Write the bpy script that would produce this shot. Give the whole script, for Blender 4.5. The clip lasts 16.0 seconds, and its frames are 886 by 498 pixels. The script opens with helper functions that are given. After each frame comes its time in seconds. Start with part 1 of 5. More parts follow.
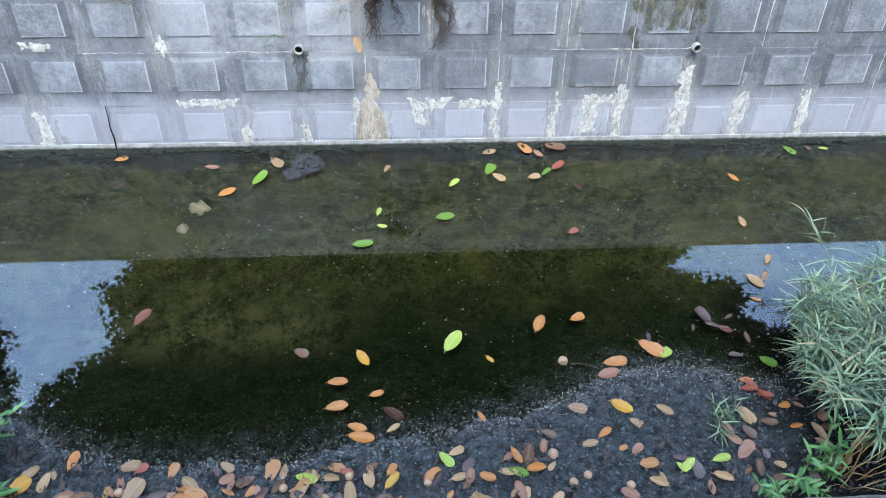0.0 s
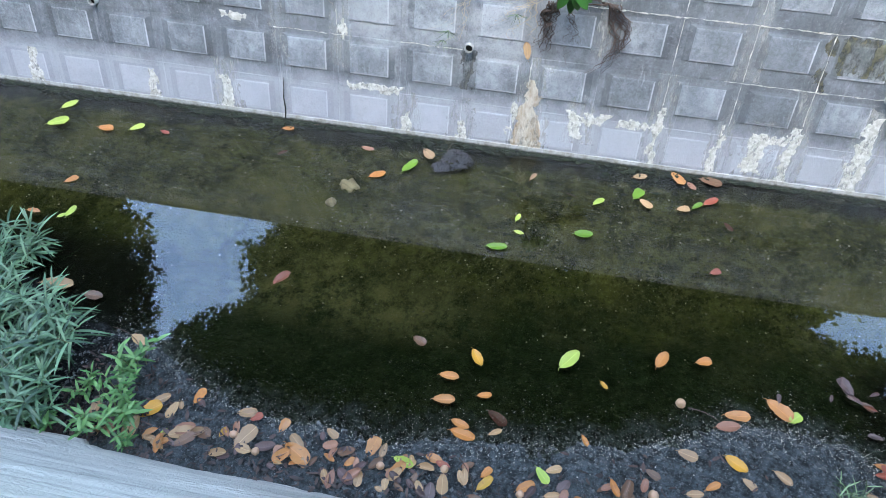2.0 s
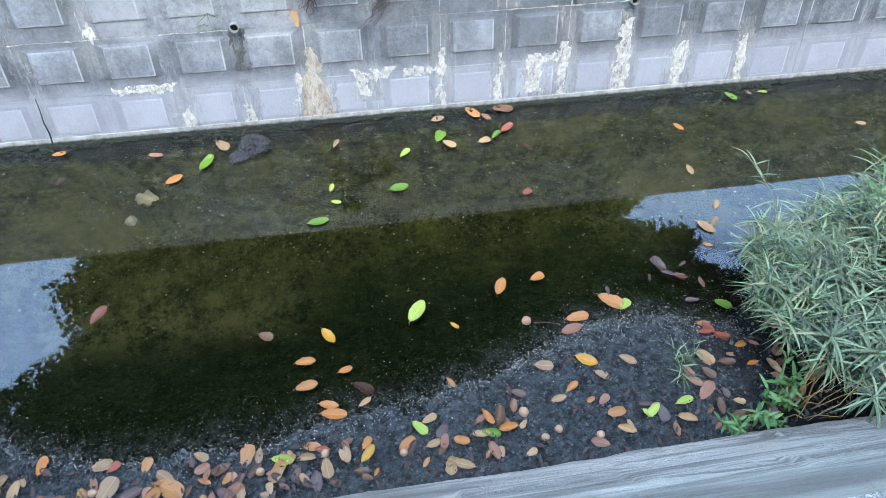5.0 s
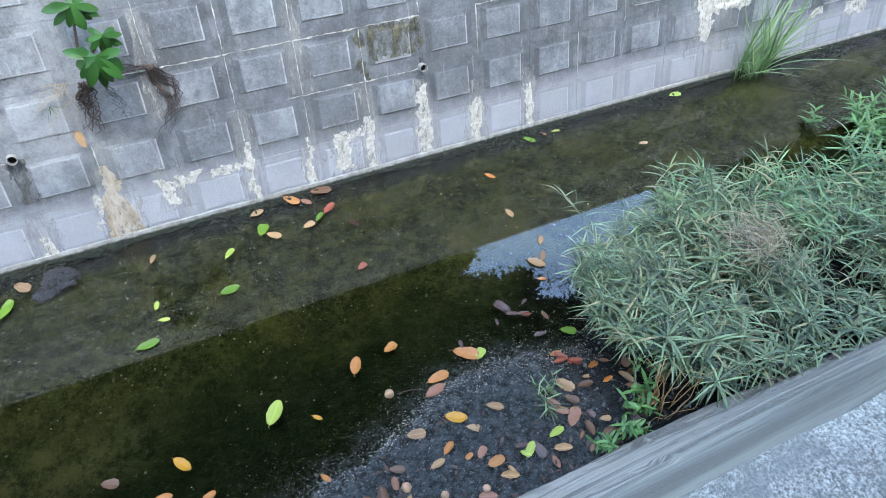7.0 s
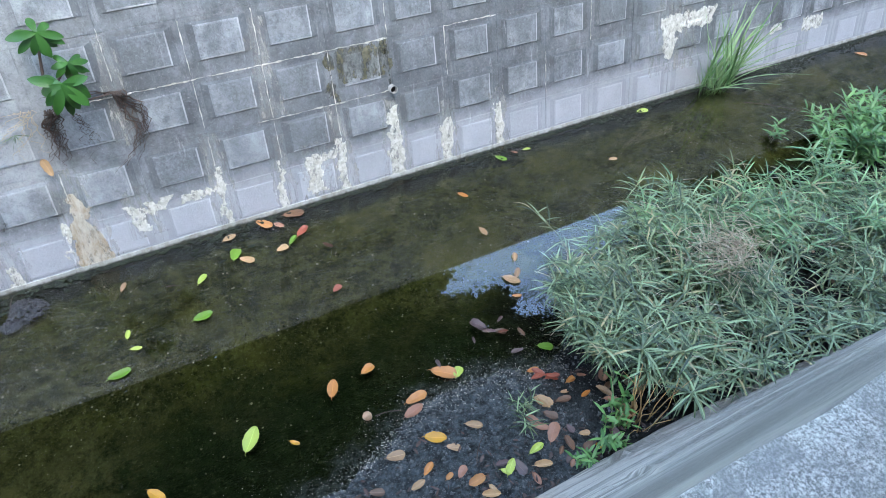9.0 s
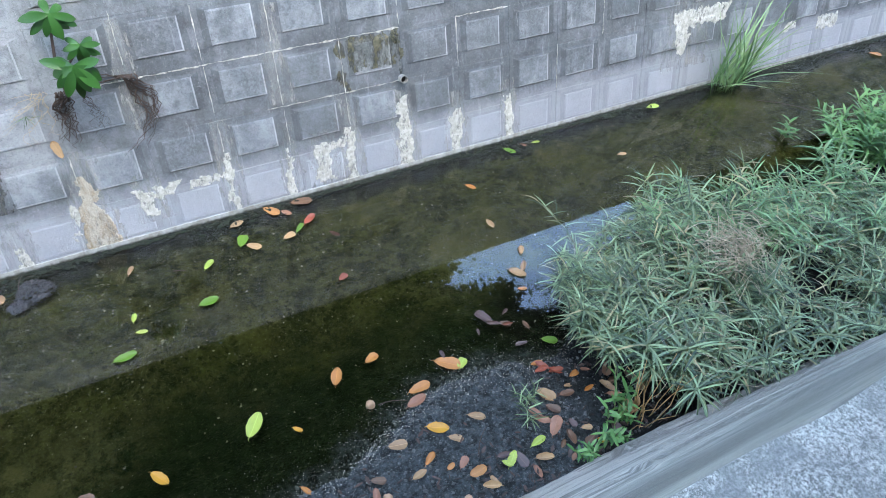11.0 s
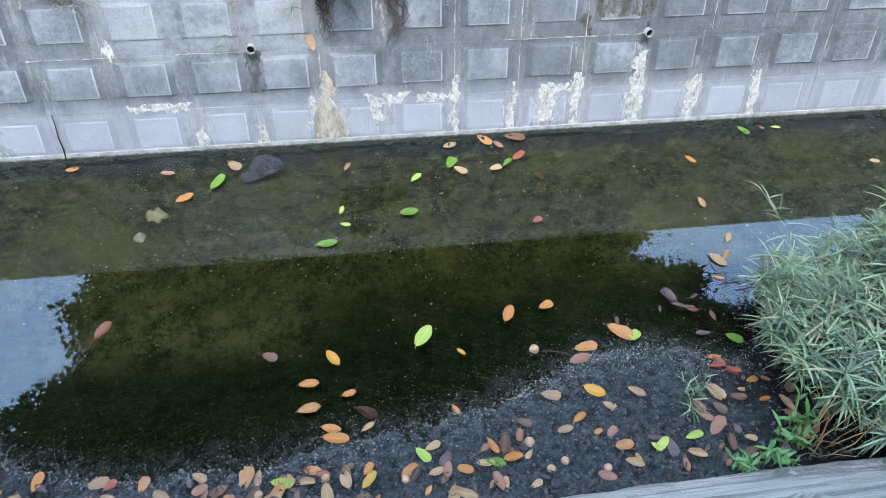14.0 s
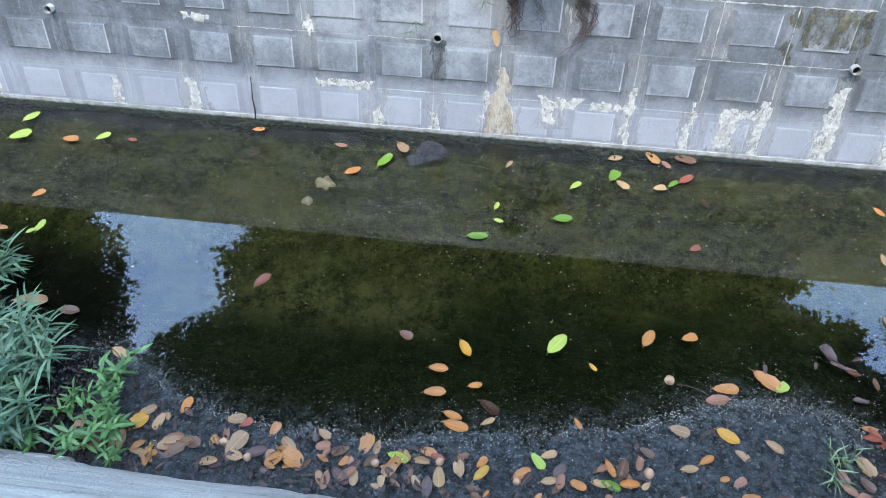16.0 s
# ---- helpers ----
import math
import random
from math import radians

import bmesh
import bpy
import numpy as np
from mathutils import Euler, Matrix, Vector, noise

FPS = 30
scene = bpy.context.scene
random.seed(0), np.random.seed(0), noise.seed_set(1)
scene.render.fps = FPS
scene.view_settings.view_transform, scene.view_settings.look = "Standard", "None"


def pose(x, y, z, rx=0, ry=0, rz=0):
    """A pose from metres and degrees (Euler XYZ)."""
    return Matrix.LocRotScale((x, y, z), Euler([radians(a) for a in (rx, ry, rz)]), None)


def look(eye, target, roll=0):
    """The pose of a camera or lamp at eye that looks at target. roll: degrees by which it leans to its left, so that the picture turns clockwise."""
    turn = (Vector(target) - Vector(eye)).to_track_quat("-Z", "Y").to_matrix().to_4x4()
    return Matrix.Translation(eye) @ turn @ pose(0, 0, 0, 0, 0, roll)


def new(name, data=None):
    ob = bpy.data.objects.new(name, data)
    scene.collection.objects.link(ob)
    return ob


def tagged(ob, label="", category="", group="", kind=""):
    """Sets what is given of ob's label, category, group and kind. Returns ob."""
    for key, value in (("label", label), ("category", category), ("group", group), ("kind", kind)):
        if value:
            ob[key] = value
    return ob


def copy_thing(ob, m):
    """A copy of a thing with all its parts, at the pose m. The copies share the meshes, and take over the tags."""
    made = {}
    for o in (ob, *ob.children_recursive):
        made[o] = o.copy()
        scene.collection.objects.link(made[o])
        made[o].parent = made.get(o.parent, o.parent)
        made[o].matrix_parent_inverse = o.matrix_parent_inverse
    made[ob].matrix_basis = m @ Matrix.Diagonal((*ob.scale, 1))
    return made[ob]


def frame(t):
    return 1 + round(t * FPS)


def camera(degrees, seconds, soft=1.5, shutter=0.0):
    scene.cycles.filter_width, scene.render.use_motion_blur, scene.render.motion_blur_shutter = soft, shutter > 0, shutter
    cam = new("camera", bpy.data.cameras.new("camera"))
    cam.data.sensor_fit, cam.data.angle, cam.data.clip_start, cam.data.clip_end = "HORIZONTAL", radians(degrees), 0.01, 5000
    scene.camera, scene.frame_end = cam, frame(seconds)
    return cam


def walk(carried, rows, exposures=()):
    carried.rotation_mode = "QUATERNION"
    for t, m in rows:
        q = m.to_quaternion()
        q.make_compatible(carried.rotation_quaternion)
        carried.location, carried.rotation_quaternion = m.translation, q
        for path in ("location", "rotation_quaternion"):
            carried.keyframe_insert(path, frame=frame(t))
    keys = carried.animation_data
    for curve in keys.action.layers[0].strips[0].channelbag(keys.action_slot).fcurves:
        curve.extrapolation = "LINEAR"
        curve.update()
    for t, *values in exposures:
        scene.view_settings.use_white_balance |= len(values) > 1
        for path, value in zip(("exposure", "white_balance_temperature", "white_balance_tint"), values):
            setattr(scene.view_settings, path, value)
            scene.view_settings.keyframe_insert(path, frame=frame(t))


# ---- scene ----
cam = camera(64.4, 16.0, soft=0.9)
PATH = [
    (0, (-0.291, -1.293, 3.152), (-0.174, -0.072, 1.572), 2.9),
    (0.5, (-0.313, -1.307, 3.161), (-0.366, -0.106, 1.562), 2.3),
    (1, (-0.325, -1.303, 3.175), (-0.483, -0.109, 1.578), 1.5),
    (1.5, (-0.319, -1.316, 3.157), (-0.537, -0.108, 1.578), 0.6),
    (2, (-0.329, -1.311, 3.159), (-0.568, -0.101, 1.584), 0.1),
    (2.5, (-0.344, -1.314, 3.147), (-0.581, -0.1, 1.576), 0.2),
    (3, (-0.331, -1.325, 3.147), (-0.555, -0.108, 1.576), -0.1),
    (3.5, (-0.326, -1.321, 3.161), (-0.482, -0.112, 1.575), -0.0),
    (4, (-0.305, -1.314, 3.153), (-0.359, -0.122, 1.548), 0.3),
    (4.5, (-0.298, -1.307, 3.15), (-0.229, -0.14, 1.527), 1.0),
    (5, (-0.288, -1.283, 3.165), (-0.059, -0.151, 1.533), 3.0),
    (7.5, (-0.235, -1.298, 3.122), (0.491, -0.12, 1.678), 4.9),
    (8, (-0.239, -1.295, 3.132), (0.507, -0.119, 1.696), 5.2),
    (8.5, (-0.235, -1.31, 3.123), (0.524, -0.131, 1.697), 5.2),
    (11, (-0.242, -1.31, 3.117), (0.496, -0.14, 1.673), 6.2),
    (11.5, (-0.248, -1.307, 3.12), (0.456, -0.126, 1.668), 6.2),
    (12, (-0.242, -1.31, 3.119), (0.391, -0.107, 1.653), 5.7),
    (12.5, (-0.252, -1.294, 3.135), (0.266, -0.08, 1.632), 5.0),
    (13, (-0.262, -1.3, 3.125), (0.144, -0.081, 1.592), 4.4),
    (13.5, (-0.271, -1.3, 3.115), (0.038, -0.084, 1.558), 4.0),
    (14, (-0.296, -1.299, 3.117), (-0.079, -0.089, 1.539), 3.6),
    (14.5, (-0.32, -1.305, 3.126), (-0.203, -0.098, 1.535), 3.0),
    (15, (-0.339, -1.32, 3.122), (-0.334, -0.107, 1.532), 1.8),
    (15.5, (-0.351, -1.312, 3.133), (-0.443, -0.103, 1.543), 0.5),
    (16, (-0.363, -1.314, 3.133), (-0.53, -0.105, 1.549), -0.7),
]
walk(cam, [(t, look(eye, target, roll)) for t, eye, target, roll in PATH], exposures=[(0, 3.66, 6500, 3.5), (1.0, 3.60, 6500, 3.5), (4.4, 3.60, 6500, 3.5), (5.1, 3.74, 6500, 3.5), (7.3, 3.53, 6500, 3.5), (12.5, 3.56, 6500, 3.5), (14, 3.64, 6500, 3.5), (15.5, 3.60, 6500, 3.5)])

# ---------------------------------------------------------------- light
world = bpy.data.worlds.new("sky")
scene.world = world
world.use_nodes = True
wn = world.node_tree
sky = wn.nodes.new("ShaderNodeTexSky")
sky.sky_type = "NISHITA"
sky.sun_disc = False
sky.sun_elevation = radians(62)
sky.sun_rotation = radians(190)
sky.air_density, sky.dust_density, sky.ozone_density = 1.1, 1.85, 1.05
wn.nodes["Background"].inputs["Strength"].default_value = 0.15
wn.links.new(sky.outputs[0], wn.nodes["Background"].inputs["Color"])

sun = bpy.data.lights.new("sun", "SUN")
sun.energy, sun.angle, sun.color = 0.34, radians(50), (1.0, 0.96, 0.90)
new("sun", sun).matrix_world = look((-0.8, -4.6, 8.8), (0, 0, 0))

# ---------------------------------------------------------------- materials


class Mat:
    """A node material that is put together step by step."""

    def __init__(self, name, rough=0.8, metal=0.0, spec=0.4):
        self.m = bpy.data.materials.new(name)
        self.m.use_nodes = True
        self.t = self.m.node_tree
        self.b = self.t.nodes["Principled BSDF"]
        self.b.inputs["Roughness"].default_value = rough
        self.b.inputs["Metallic"].default_value = metal
        self.b.inputs["Specular IOR Level"].default_value = spec
        self.pos = self.n("ShaderNodeNewGeometry").outputs["Position"]

    def n(self, kind, **inputs):
        node = self.t.nodes.new(kind)
        for key, value in inputs.items():
            self.put(node.inputs[key], value)
        return node

    def put(self, socket, value):
        if isinstance(value, bpy.types.NodeSocket):
            self.t.links.new(value, socket)
        else:
            socket.default_value = value

    def stretched(self, x, y, z):
        node = self.n("ShaderNodeMapping", Vector=self.pos)
        node.inputs["Scale"].default_value = (x, y, z)
        return node.outputs[0]

    def noise(self, scale, detail=4.0, rough=0.6, at=None, distort=0.0):
        node = self.n("ShaderNodeTexNoise", Vector=at or self.pos, Scale=scale, Detail=detail, Roughness=rough, Distortion=distort)
        return node.outputs["Fac"]

    def spots(self, scale, at=None):
        return self.n("ShaderNodeTexVoronoi", Vector=at or self.pos, Scale=scale).outputs["Distance"]

    def span(self, value, low, high, a=0.0, b=1.0):
        node = self.n("ShaderNodeMapRange")
        node.interpolation_type = "SMOOTHSTEP"
        for key, v in zip(("Value", "From Min", "From Max", "To Min", "To Max"), (value, low, high, a, b)):
            self.put(node.inputs[key], v)
        return node.outputs[0]

    def math(self, op, a, b):
        node = self.t.nodes.new("ShaderNodeMath")
        node.operation = op
        self.put(node.inputs[0], a)
        self.put(node.inputs[1], b)
        return node.outputs[0]

    def mix(self, fac, a, b, blend="MIX"):
        node = self.t.nodes.new("ShaderNodeMix")
        node.data_type, node.blend_type = "RGBA", blend
        for key, value in (("Factor_Float", fac), ("A_Color", a), ("B_Color", b)):
            socket = next(s for s in node.inputs if s.identifier == key)
            self.put(socket, (*value, 1.0) if isinstance(value, tuple) else value)
        return next(s for s in node.outputs if s.identifier == "Result_Color")

    def axis(self, which):
        return self.n("ShaderNodeSeparateXYZ", Vector=self.pos).outputs[which]

    def random(self):
        return self.n("ShaderNodeObjectInfo").outputs["Random"]

    def island(self):
        return self.n("ShaderNodeNewGeometry").outputs["Random Per Island"]

    def colour(self, c):
        self.put(self.b.inputs["Base Color"], (*c, 1.0) if isinstance(c, tuple) else c)
        return self

    def bump(self, height, strength=0.4, far=0.01):
        node = self.n("ShaderNodeBump", Height=height, Strength=strength, Distance=far)
        self.t.links.new(node.outputs[0], self.b.inputs["Normal"])
        return self


def concrete(name, light, dark, grime, scour=0.72, odd=0.0):
    """Old cast concrete: cloudy, with streaks that run down and black grime; cleaner below the flood mark."""
    m = Mat(name, 0.85)
    cloud = m.span(m.noise(5.0, 6, 0.65), 0.32, 0.68)
    c = m.mix(cloud, dark, light)
    c = m.mix(m.math("MULTIPLY", m.span(m.random(), 0.35, 0.95), odd), c, tuple(0.62 * v for v in dark))
    fine = m.span(m.noise(60.0, 4, 0.7), 0.3, 0.7)
    c = m.mix(m.math("MULTIPLY", fine, 0.35), c, tuple(v * 1.25 for v in light))
    streak = m.span(m.noise(3.0, 7, 0.7, m.stretched(3.2, 0.8, 0.7)), 0.44, 0.68)
    patch = m.span(m.math("ADD", m.math("MULTIPLY", m.noise(1.5, 4, 0.6), 0.6), m.math("MULTIPLY", m.noise(9.0, 7, 0.75), 0.4)), 0.43, 0.60)
    high = m.span(m.math("ADD", m.axis("Z"), m.math("MULTIPLY", m.noise(7.0, 5, 0.7), 0.16)), 0.27, 0.48)
    mould = m.span(m.noise(170.0, 4, 0.75), 0.50, 0.68, 0.55, 1.0)
    soot = m.math("MULTIPLY", m.math("MULTIPLY", m.math("MAXIMUM", streak, patch), m.math("MULTIPLY", high, mould)), grime)
    c = m.mix(soot, c, (0.085, 0.095, 0.10))
    blotch = m.span(m.noise(16.0, 7, 0.78), 0.50, 0.66)
    c = m.mix(m.math("MULTIPLY", m.math("MULTIPLY", blotch, high), 0.5 * grime), c, (0.10, 0.108, 0.115))
    pale = m.span(m.noise(4.5, 7, 0.8, m.stretched(3.4, 0.5, 0.5)), 0.56, 0.72, 0.0, 0.6)
    fleck = m.span(m.noise(38.0, 7, 0.82), 0.57, 0.70, 0.0, 0.45)
    pale = m.math("MAXIMUM", pale, fleck)
    wash = m.math("MULTIPLY", m.span(m.axis("X"), -0.1, -0.6), m.span(m.axis("X"), -2.0, -1.4))
    wash = m.math("MULTIPLY", m.math("MULTIPLY", wash, m.span(m.noise(3.4, 7, 0.75), 0.34, 0.60)), 0.55)
    pale = m.math("MAXIMUM", pale, m.math("MULTIPLY", wash, m.span(m.axis("Z"), 0.35, 0.6)))
    c = m.mix(pale, c, (0.52, 0.54, 0.56))
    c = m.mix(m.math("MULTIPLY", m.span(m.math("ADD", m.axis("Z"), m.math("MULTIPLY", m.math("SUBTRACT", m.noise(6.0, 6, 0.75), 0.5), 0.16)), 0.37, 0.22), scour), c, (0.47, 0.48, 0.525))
    foot = m.math("MULTIPLY", m.span(m.math("ADD", m.axis("Z"), m.math("MULTIPLY", m.noise(25.0), 0.05)), 0.055, 0.02), 0.9)
    c = m.mix(foot, c, (0.09, 0.10, 0.07))
    pit = m.span(m.noise(85.0, 8, 0.85), 0.50, 0.62, 0.0, 0.38)
    c = m.mix(m.math("MULTIPLY", pit, m.span(m.axis("Z"), 0.15, 0.5, 0.45, 1.0)), c, (0.085, 0.09, 0.098))
    chalk = m.span(m.noise(64.0, 8, 0.85, m.stretched(1.0, 1.0, 0.6)), 0.55, 0.66, 0.0, 0.35)
    c = m.mix(chalk, c, (0.55, 0.57, 0.60))
    m.colour(c)
    return m.bump(m.math("ADD", m.noise(120.0, 6, 0.8), m.math("MULTIPLY", m.noise(14.0), 1.5)), 0.45, 0.006).m


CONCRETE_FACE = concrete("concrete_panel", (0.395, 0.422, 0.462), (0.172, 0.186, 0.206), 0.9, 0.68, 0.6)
# darker copies for chamfers and ribs: grime plus shade painted into the colour
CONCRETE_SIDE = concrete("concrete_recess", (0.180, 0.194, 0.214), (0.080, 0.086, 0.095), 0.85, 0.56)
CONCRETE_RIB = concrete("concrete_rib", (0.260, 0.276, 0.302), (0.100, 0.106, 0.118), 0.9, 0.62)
# wear plus a painted highlight, for the panels' bottom and right rims
CONCRETE_EDGE = concrete("concrete_pale_edge", (0.54, 0.55, 0.59), (0.33, 0.34, 0.37), 0.30)

m = Mat("joint_mortar", 0.9)
m.colour(m.mix(m.span(m.noise(9.0, 5, 0.7), 0.42, 0.6), (0.15, 0.155, 0.16), (0.50, 0.50, 0.48)))
JOINT = m.bump(m.noise(150.0), 0.5, 0.005).m

m = Mat("lime_crust", 0.9)
m.colour(m.mix(m.span(m.noise(35.0, 5, 0.7), 0.35, 0.65), (0.45, 0.44, 0.38), (0.71, 0.70, 0.66)))
m.put(m.b.inputs["Alpha"], m.span(m.noise(26.0, 8, 0.8, m.stretched(1.3, 1, 0.7)), 0.36, 0.50, 0.25, 1.0))
LIME = m.bump(m.noise(160.0, 5, 0.7), 0.5, 0.004).m

m = Mat("lime_wash", 0.9)
m.colour(m.mix(m.span(m.noise(35.0, 5, 0.7), 0.35, 0.65), (0.50, 0.50, 0.47), (0.64, 0.64, 0.62)))
m.put(m.b.inputs["Alpha"], m.span(m.noise(9.0, 8, 0.8, m.stretched(3.0, 1, 0.5)), 0.40, 0.68, 0.0, 0.6))
WASH = m.bump(m.noise(160.0, 5, 0.7), 0.4, 0.004).m

m = Mat("rusty_crust", 0.9)
m.colour(m.mix(m.span(m.noise(16.0, 6, 0.75, m.stretched(1.5, 1, 0.6)), 0.3, 0.68), (0.38, 0.29, 0.19), (0.62, 0.58, 0.50)))
m.put(m.b.inputs["Alpha"], m.span(m.noise(22.0, 8, 0.8, m.stretched(1.5, 1, 0.6)), 0.34, 0.50, 0.35, 1.0))
RUST = m.bump(m.noise(80.0, 5, 0.7), 0.9, 0.01).m

m = Mat("trowelled_concrete", 0.85)
bands = m.noise(1.6, 7, 0.62, m.stretched(0.45, 3.4, 3.4), 0.5)
c = m.mix(m.span(bands, 0.35, 0.62), (0.23, 0.215, 0.185), (0.64, 0.605, 0.535))
c = m.mix(m.math("MULTIPLY", m.span(m.noise(7.0, 5, 0.7, m.stretched(0.6, 4, 4)), 0.5, 0.75), 0.6), c, (0.27, 0.25, 0.215))
c = m.mix(m.math("MULTIPLY", m.span(m.math("ADD", m.axis("X"), m.math("MULTIPLY", m.noise(1.5, 4, 0.6), 1.2)), 0.6, -0.9), 0.55), c, (0.66, 0.645, 0.60))
c = m.mix(m.math("MULTIPLY", m.span(m.axis("X"), 0.6, 1.8), 0.22), c, (0.20, 0.195, 0.18))
lines = m.noise(2.2, 5, 0.6, m.stretched(0.5, 9, 9), 0.8)
c = m.mix(m.math("MULTIPLY", m.span(lines, 0.51, 0.62), m.span(m.axis("X"), -0.6, 0.8, 0.42, 0.7)), c, (0.15, 0.145, 0.13))
c = m.mix(m.math("MULTIPLY", m.span(m.noise(90.0), 0.35, 0.7), 0.25), c, (0.50, 0.50, 0.49))
worn = m.span(m.math("ADD", m.axis("Z"), m.math("MULTIPLY", m.noise(3.0, 6, 0.7, m.stretched(0.5, 3, 3)), 1.0)), 1.45, 1.85)
c = m.mix(m.math("MULTIPLY", m.math("MULTIPLY", worn, m.span(m.axis("X"), 0.0, 1.0)), 0.65), c, (0.17, 0.165, 0.155))
m.colour(c)
TROWEL = m.bump(m.math("ADD", m.math("MULTIPLY", m.math("SUBTRACT", bands, m.math("MULTIPLY", lines, 0.5)), 3.0), m.noise(70.0, 4, 0.7)), 0.8, 0.03).m

m = Mat("rough_concrete", 0.95)
g1 = m.noise(110.0, 7, 0.85)
c = m.mix(m.span(g1, 0.40, 0.62), (0.20, 0.195, 0.185), (0.88, 0.86, 0.82))
c = m.mix(m.math("MULTIPLY", m.span(m.noise(9.0, 6, 0.7), 0.40, 0.62), 0.7), c, (0.28, 0.28, 0.28))
m.colour(c)
ROUGH = m.bump(m.math("ADD", g1, m.math("MULTIPLY", m.spots(120.0), 0.8)), 0.9, 0.012).m

m = Mat("wet_silt", 0.5, spec=0.3)
sand = m.mix(m.span(m.noise(9.0, 7, 0.7), 0.34, 0.66), (0.014, 0.019, 0.006), (0.088, 0.090, 0.032))
sand = m.mix(m.math("MULTIPLY", m.span(m.noise(3.0, 5, 0.65, m.stretched(1, 2.2, 1)), 0.45, 0.68), 0.8), sand, (0.080, 0.090, 0.022))
sand = m.mix(m.math("MULTIPLY", m.span(m.noise(26.0, 8, 0.85), 0.49, 0.58), 0.85), sand, (0.008, 0.012, 0.004))
sand = m.mix(m.math("MULTIPLY", m.span(m.noise(60.0, 7, 0.85), 0.54, 0.62), 0.6), sand, (0.19, 0.185, 0.10))
sand = m.mix(m.math("MULTIPLY", m.span(m.noise(1.3, 4, 0.6), 0.50, 0.66), 0.55), sand, (0.125, 0.125, 0.034))
sand = m.mix(m.math("MULTIPLY", m.span(m.noise(140.0, 3, 0.6), 0.62, 0.75), 0.5), sand, (0.36, 0.34, 0.26))
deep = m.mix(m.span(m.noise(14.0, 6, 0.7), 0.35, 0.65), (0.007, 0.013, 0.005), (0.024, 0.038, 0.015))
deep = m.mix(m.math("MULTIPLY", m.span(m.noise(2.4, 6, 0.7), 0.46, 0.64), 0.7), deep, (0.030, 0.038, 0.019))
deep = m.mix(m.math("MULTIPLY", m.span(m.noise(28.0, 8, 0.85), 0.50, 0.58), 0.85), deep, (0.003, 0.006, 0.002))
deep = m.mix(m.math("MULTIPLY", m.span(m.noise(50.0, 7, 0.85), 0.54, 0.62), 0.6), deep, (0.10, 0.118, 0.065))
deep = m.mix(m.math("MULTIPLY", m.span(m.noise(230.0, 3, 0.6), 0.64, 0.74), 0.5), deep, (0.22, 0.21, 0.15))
z = m.math("ADD", m.axis("Z"), m.math("MULTIPLY", m.math("SUBTRACT", m.noise(6.0, 5, 0.7), 0.5), 0.06))
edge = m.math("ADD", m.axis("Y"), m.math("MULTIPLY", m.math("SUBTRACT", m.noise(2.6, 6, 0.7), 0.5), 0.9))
weedy = m.math("MULTIPLY", m.span(m.axis("X"), -2.3, -1.7), m.span(m.axis("X"), -0.3, -1.0))
weedy = m.math("MULTIPLY", m.math("MULTIPLY", weedy, m.span(m.axis("Y"), 0.45, 0.75)), m.span(m.noise(6.0, 9, 0.85), 0.40, 0.58))
deep = m.mix(m.math("MULTIPLY", weedy, 0.85), deep, (0.165, 0.160, 0.072))
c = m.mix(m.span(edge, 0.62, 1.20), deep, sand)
wet = m.mix(m.span(m.noise(20.0, 6, 0.75), 0.35, 0.65), (0.009, 0.0115, 0.013), (0.078, 0.094, 0.102))
wet = m.mix(m.math("MULTIPLY", m.span(m.noise(160.0, 3, 0.6), 0.60, 0.72), 0.6), wet, (0.32, 0.31, 0.30))
c = m.mix(m.math("MULTIPLY", m.span(z, -0.03, 0.0), m.span(m.axis("Y"), 1.0, 0.8)), c, wet)
# shade around the weeds on either side, painted near-black into the wet mud
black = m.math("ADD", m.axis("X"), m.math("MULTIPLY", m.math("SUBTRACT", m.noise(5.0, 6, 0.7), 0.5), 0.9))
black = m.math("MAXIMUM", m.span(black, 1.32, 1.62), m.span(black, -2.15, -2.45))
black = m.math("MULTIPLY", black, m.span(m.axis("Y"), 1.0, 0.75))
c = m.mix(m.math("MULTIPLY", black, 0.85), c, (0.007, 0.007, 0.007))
c = m.mix(m.math("MULTIPLY", m.span(m.math("ADD", m.axis("Y"), m.math("MULTIPLY", m.math("SUBTRACT", m.noise(4.0, 7, 0.8), 0.5), 0.45)), 1.83, 1.92), 0.9), c, (0.008, 0.010, 0.006))
m.colour(c)
m.put(m.b.inputs["Roughness"], m.span(m.noise(8.0, 5, 0.7), 0.35, 0.62, 0.35, 0.7))
m.put(m.b.inputs["Specular IOR Level"], m.math("MULTIPLY", m.span(m.axis("Z"), -0.015, 0.004, 0.05, 0.35), m.span(black, 0.0, 1.0, 1.0, 0.35)))
SILT = m.bump(m.math("ADD", m.noise(55.0, 8, 0.8), m.math("MULTIPLY", m.spots(80.0), 0.8)), 0.9, 0.02).m

m = Mat("still_water")
t = m.t
t.nodes.remove(m.b)
fres = m.n("ShaderNodeFresnel", IOR=1.86)
clear = m.n("ShaderNodeBsdfTransparent", Color=(0.86, 0.88, 0.78, 1))
gloss = m.n("ShaderNodeBsdfGlossy", Roughness=0.0)
ripple = m.n("ShaderNodeBump", Height=m.noise(3.0, 1), Strength=0.006, Distance=0.01)
t.links.new(ripple.outputs[0], gloss.inputs["Normal"])
both = m.n("ShaderNodeMixShader")
t.links.new(fres.outputs[0], both.inputs[0])
t.links.new(clear.outputs[0], both.inputs[1])
t.links.new(gloss.outputs[0], both.inputs[2])
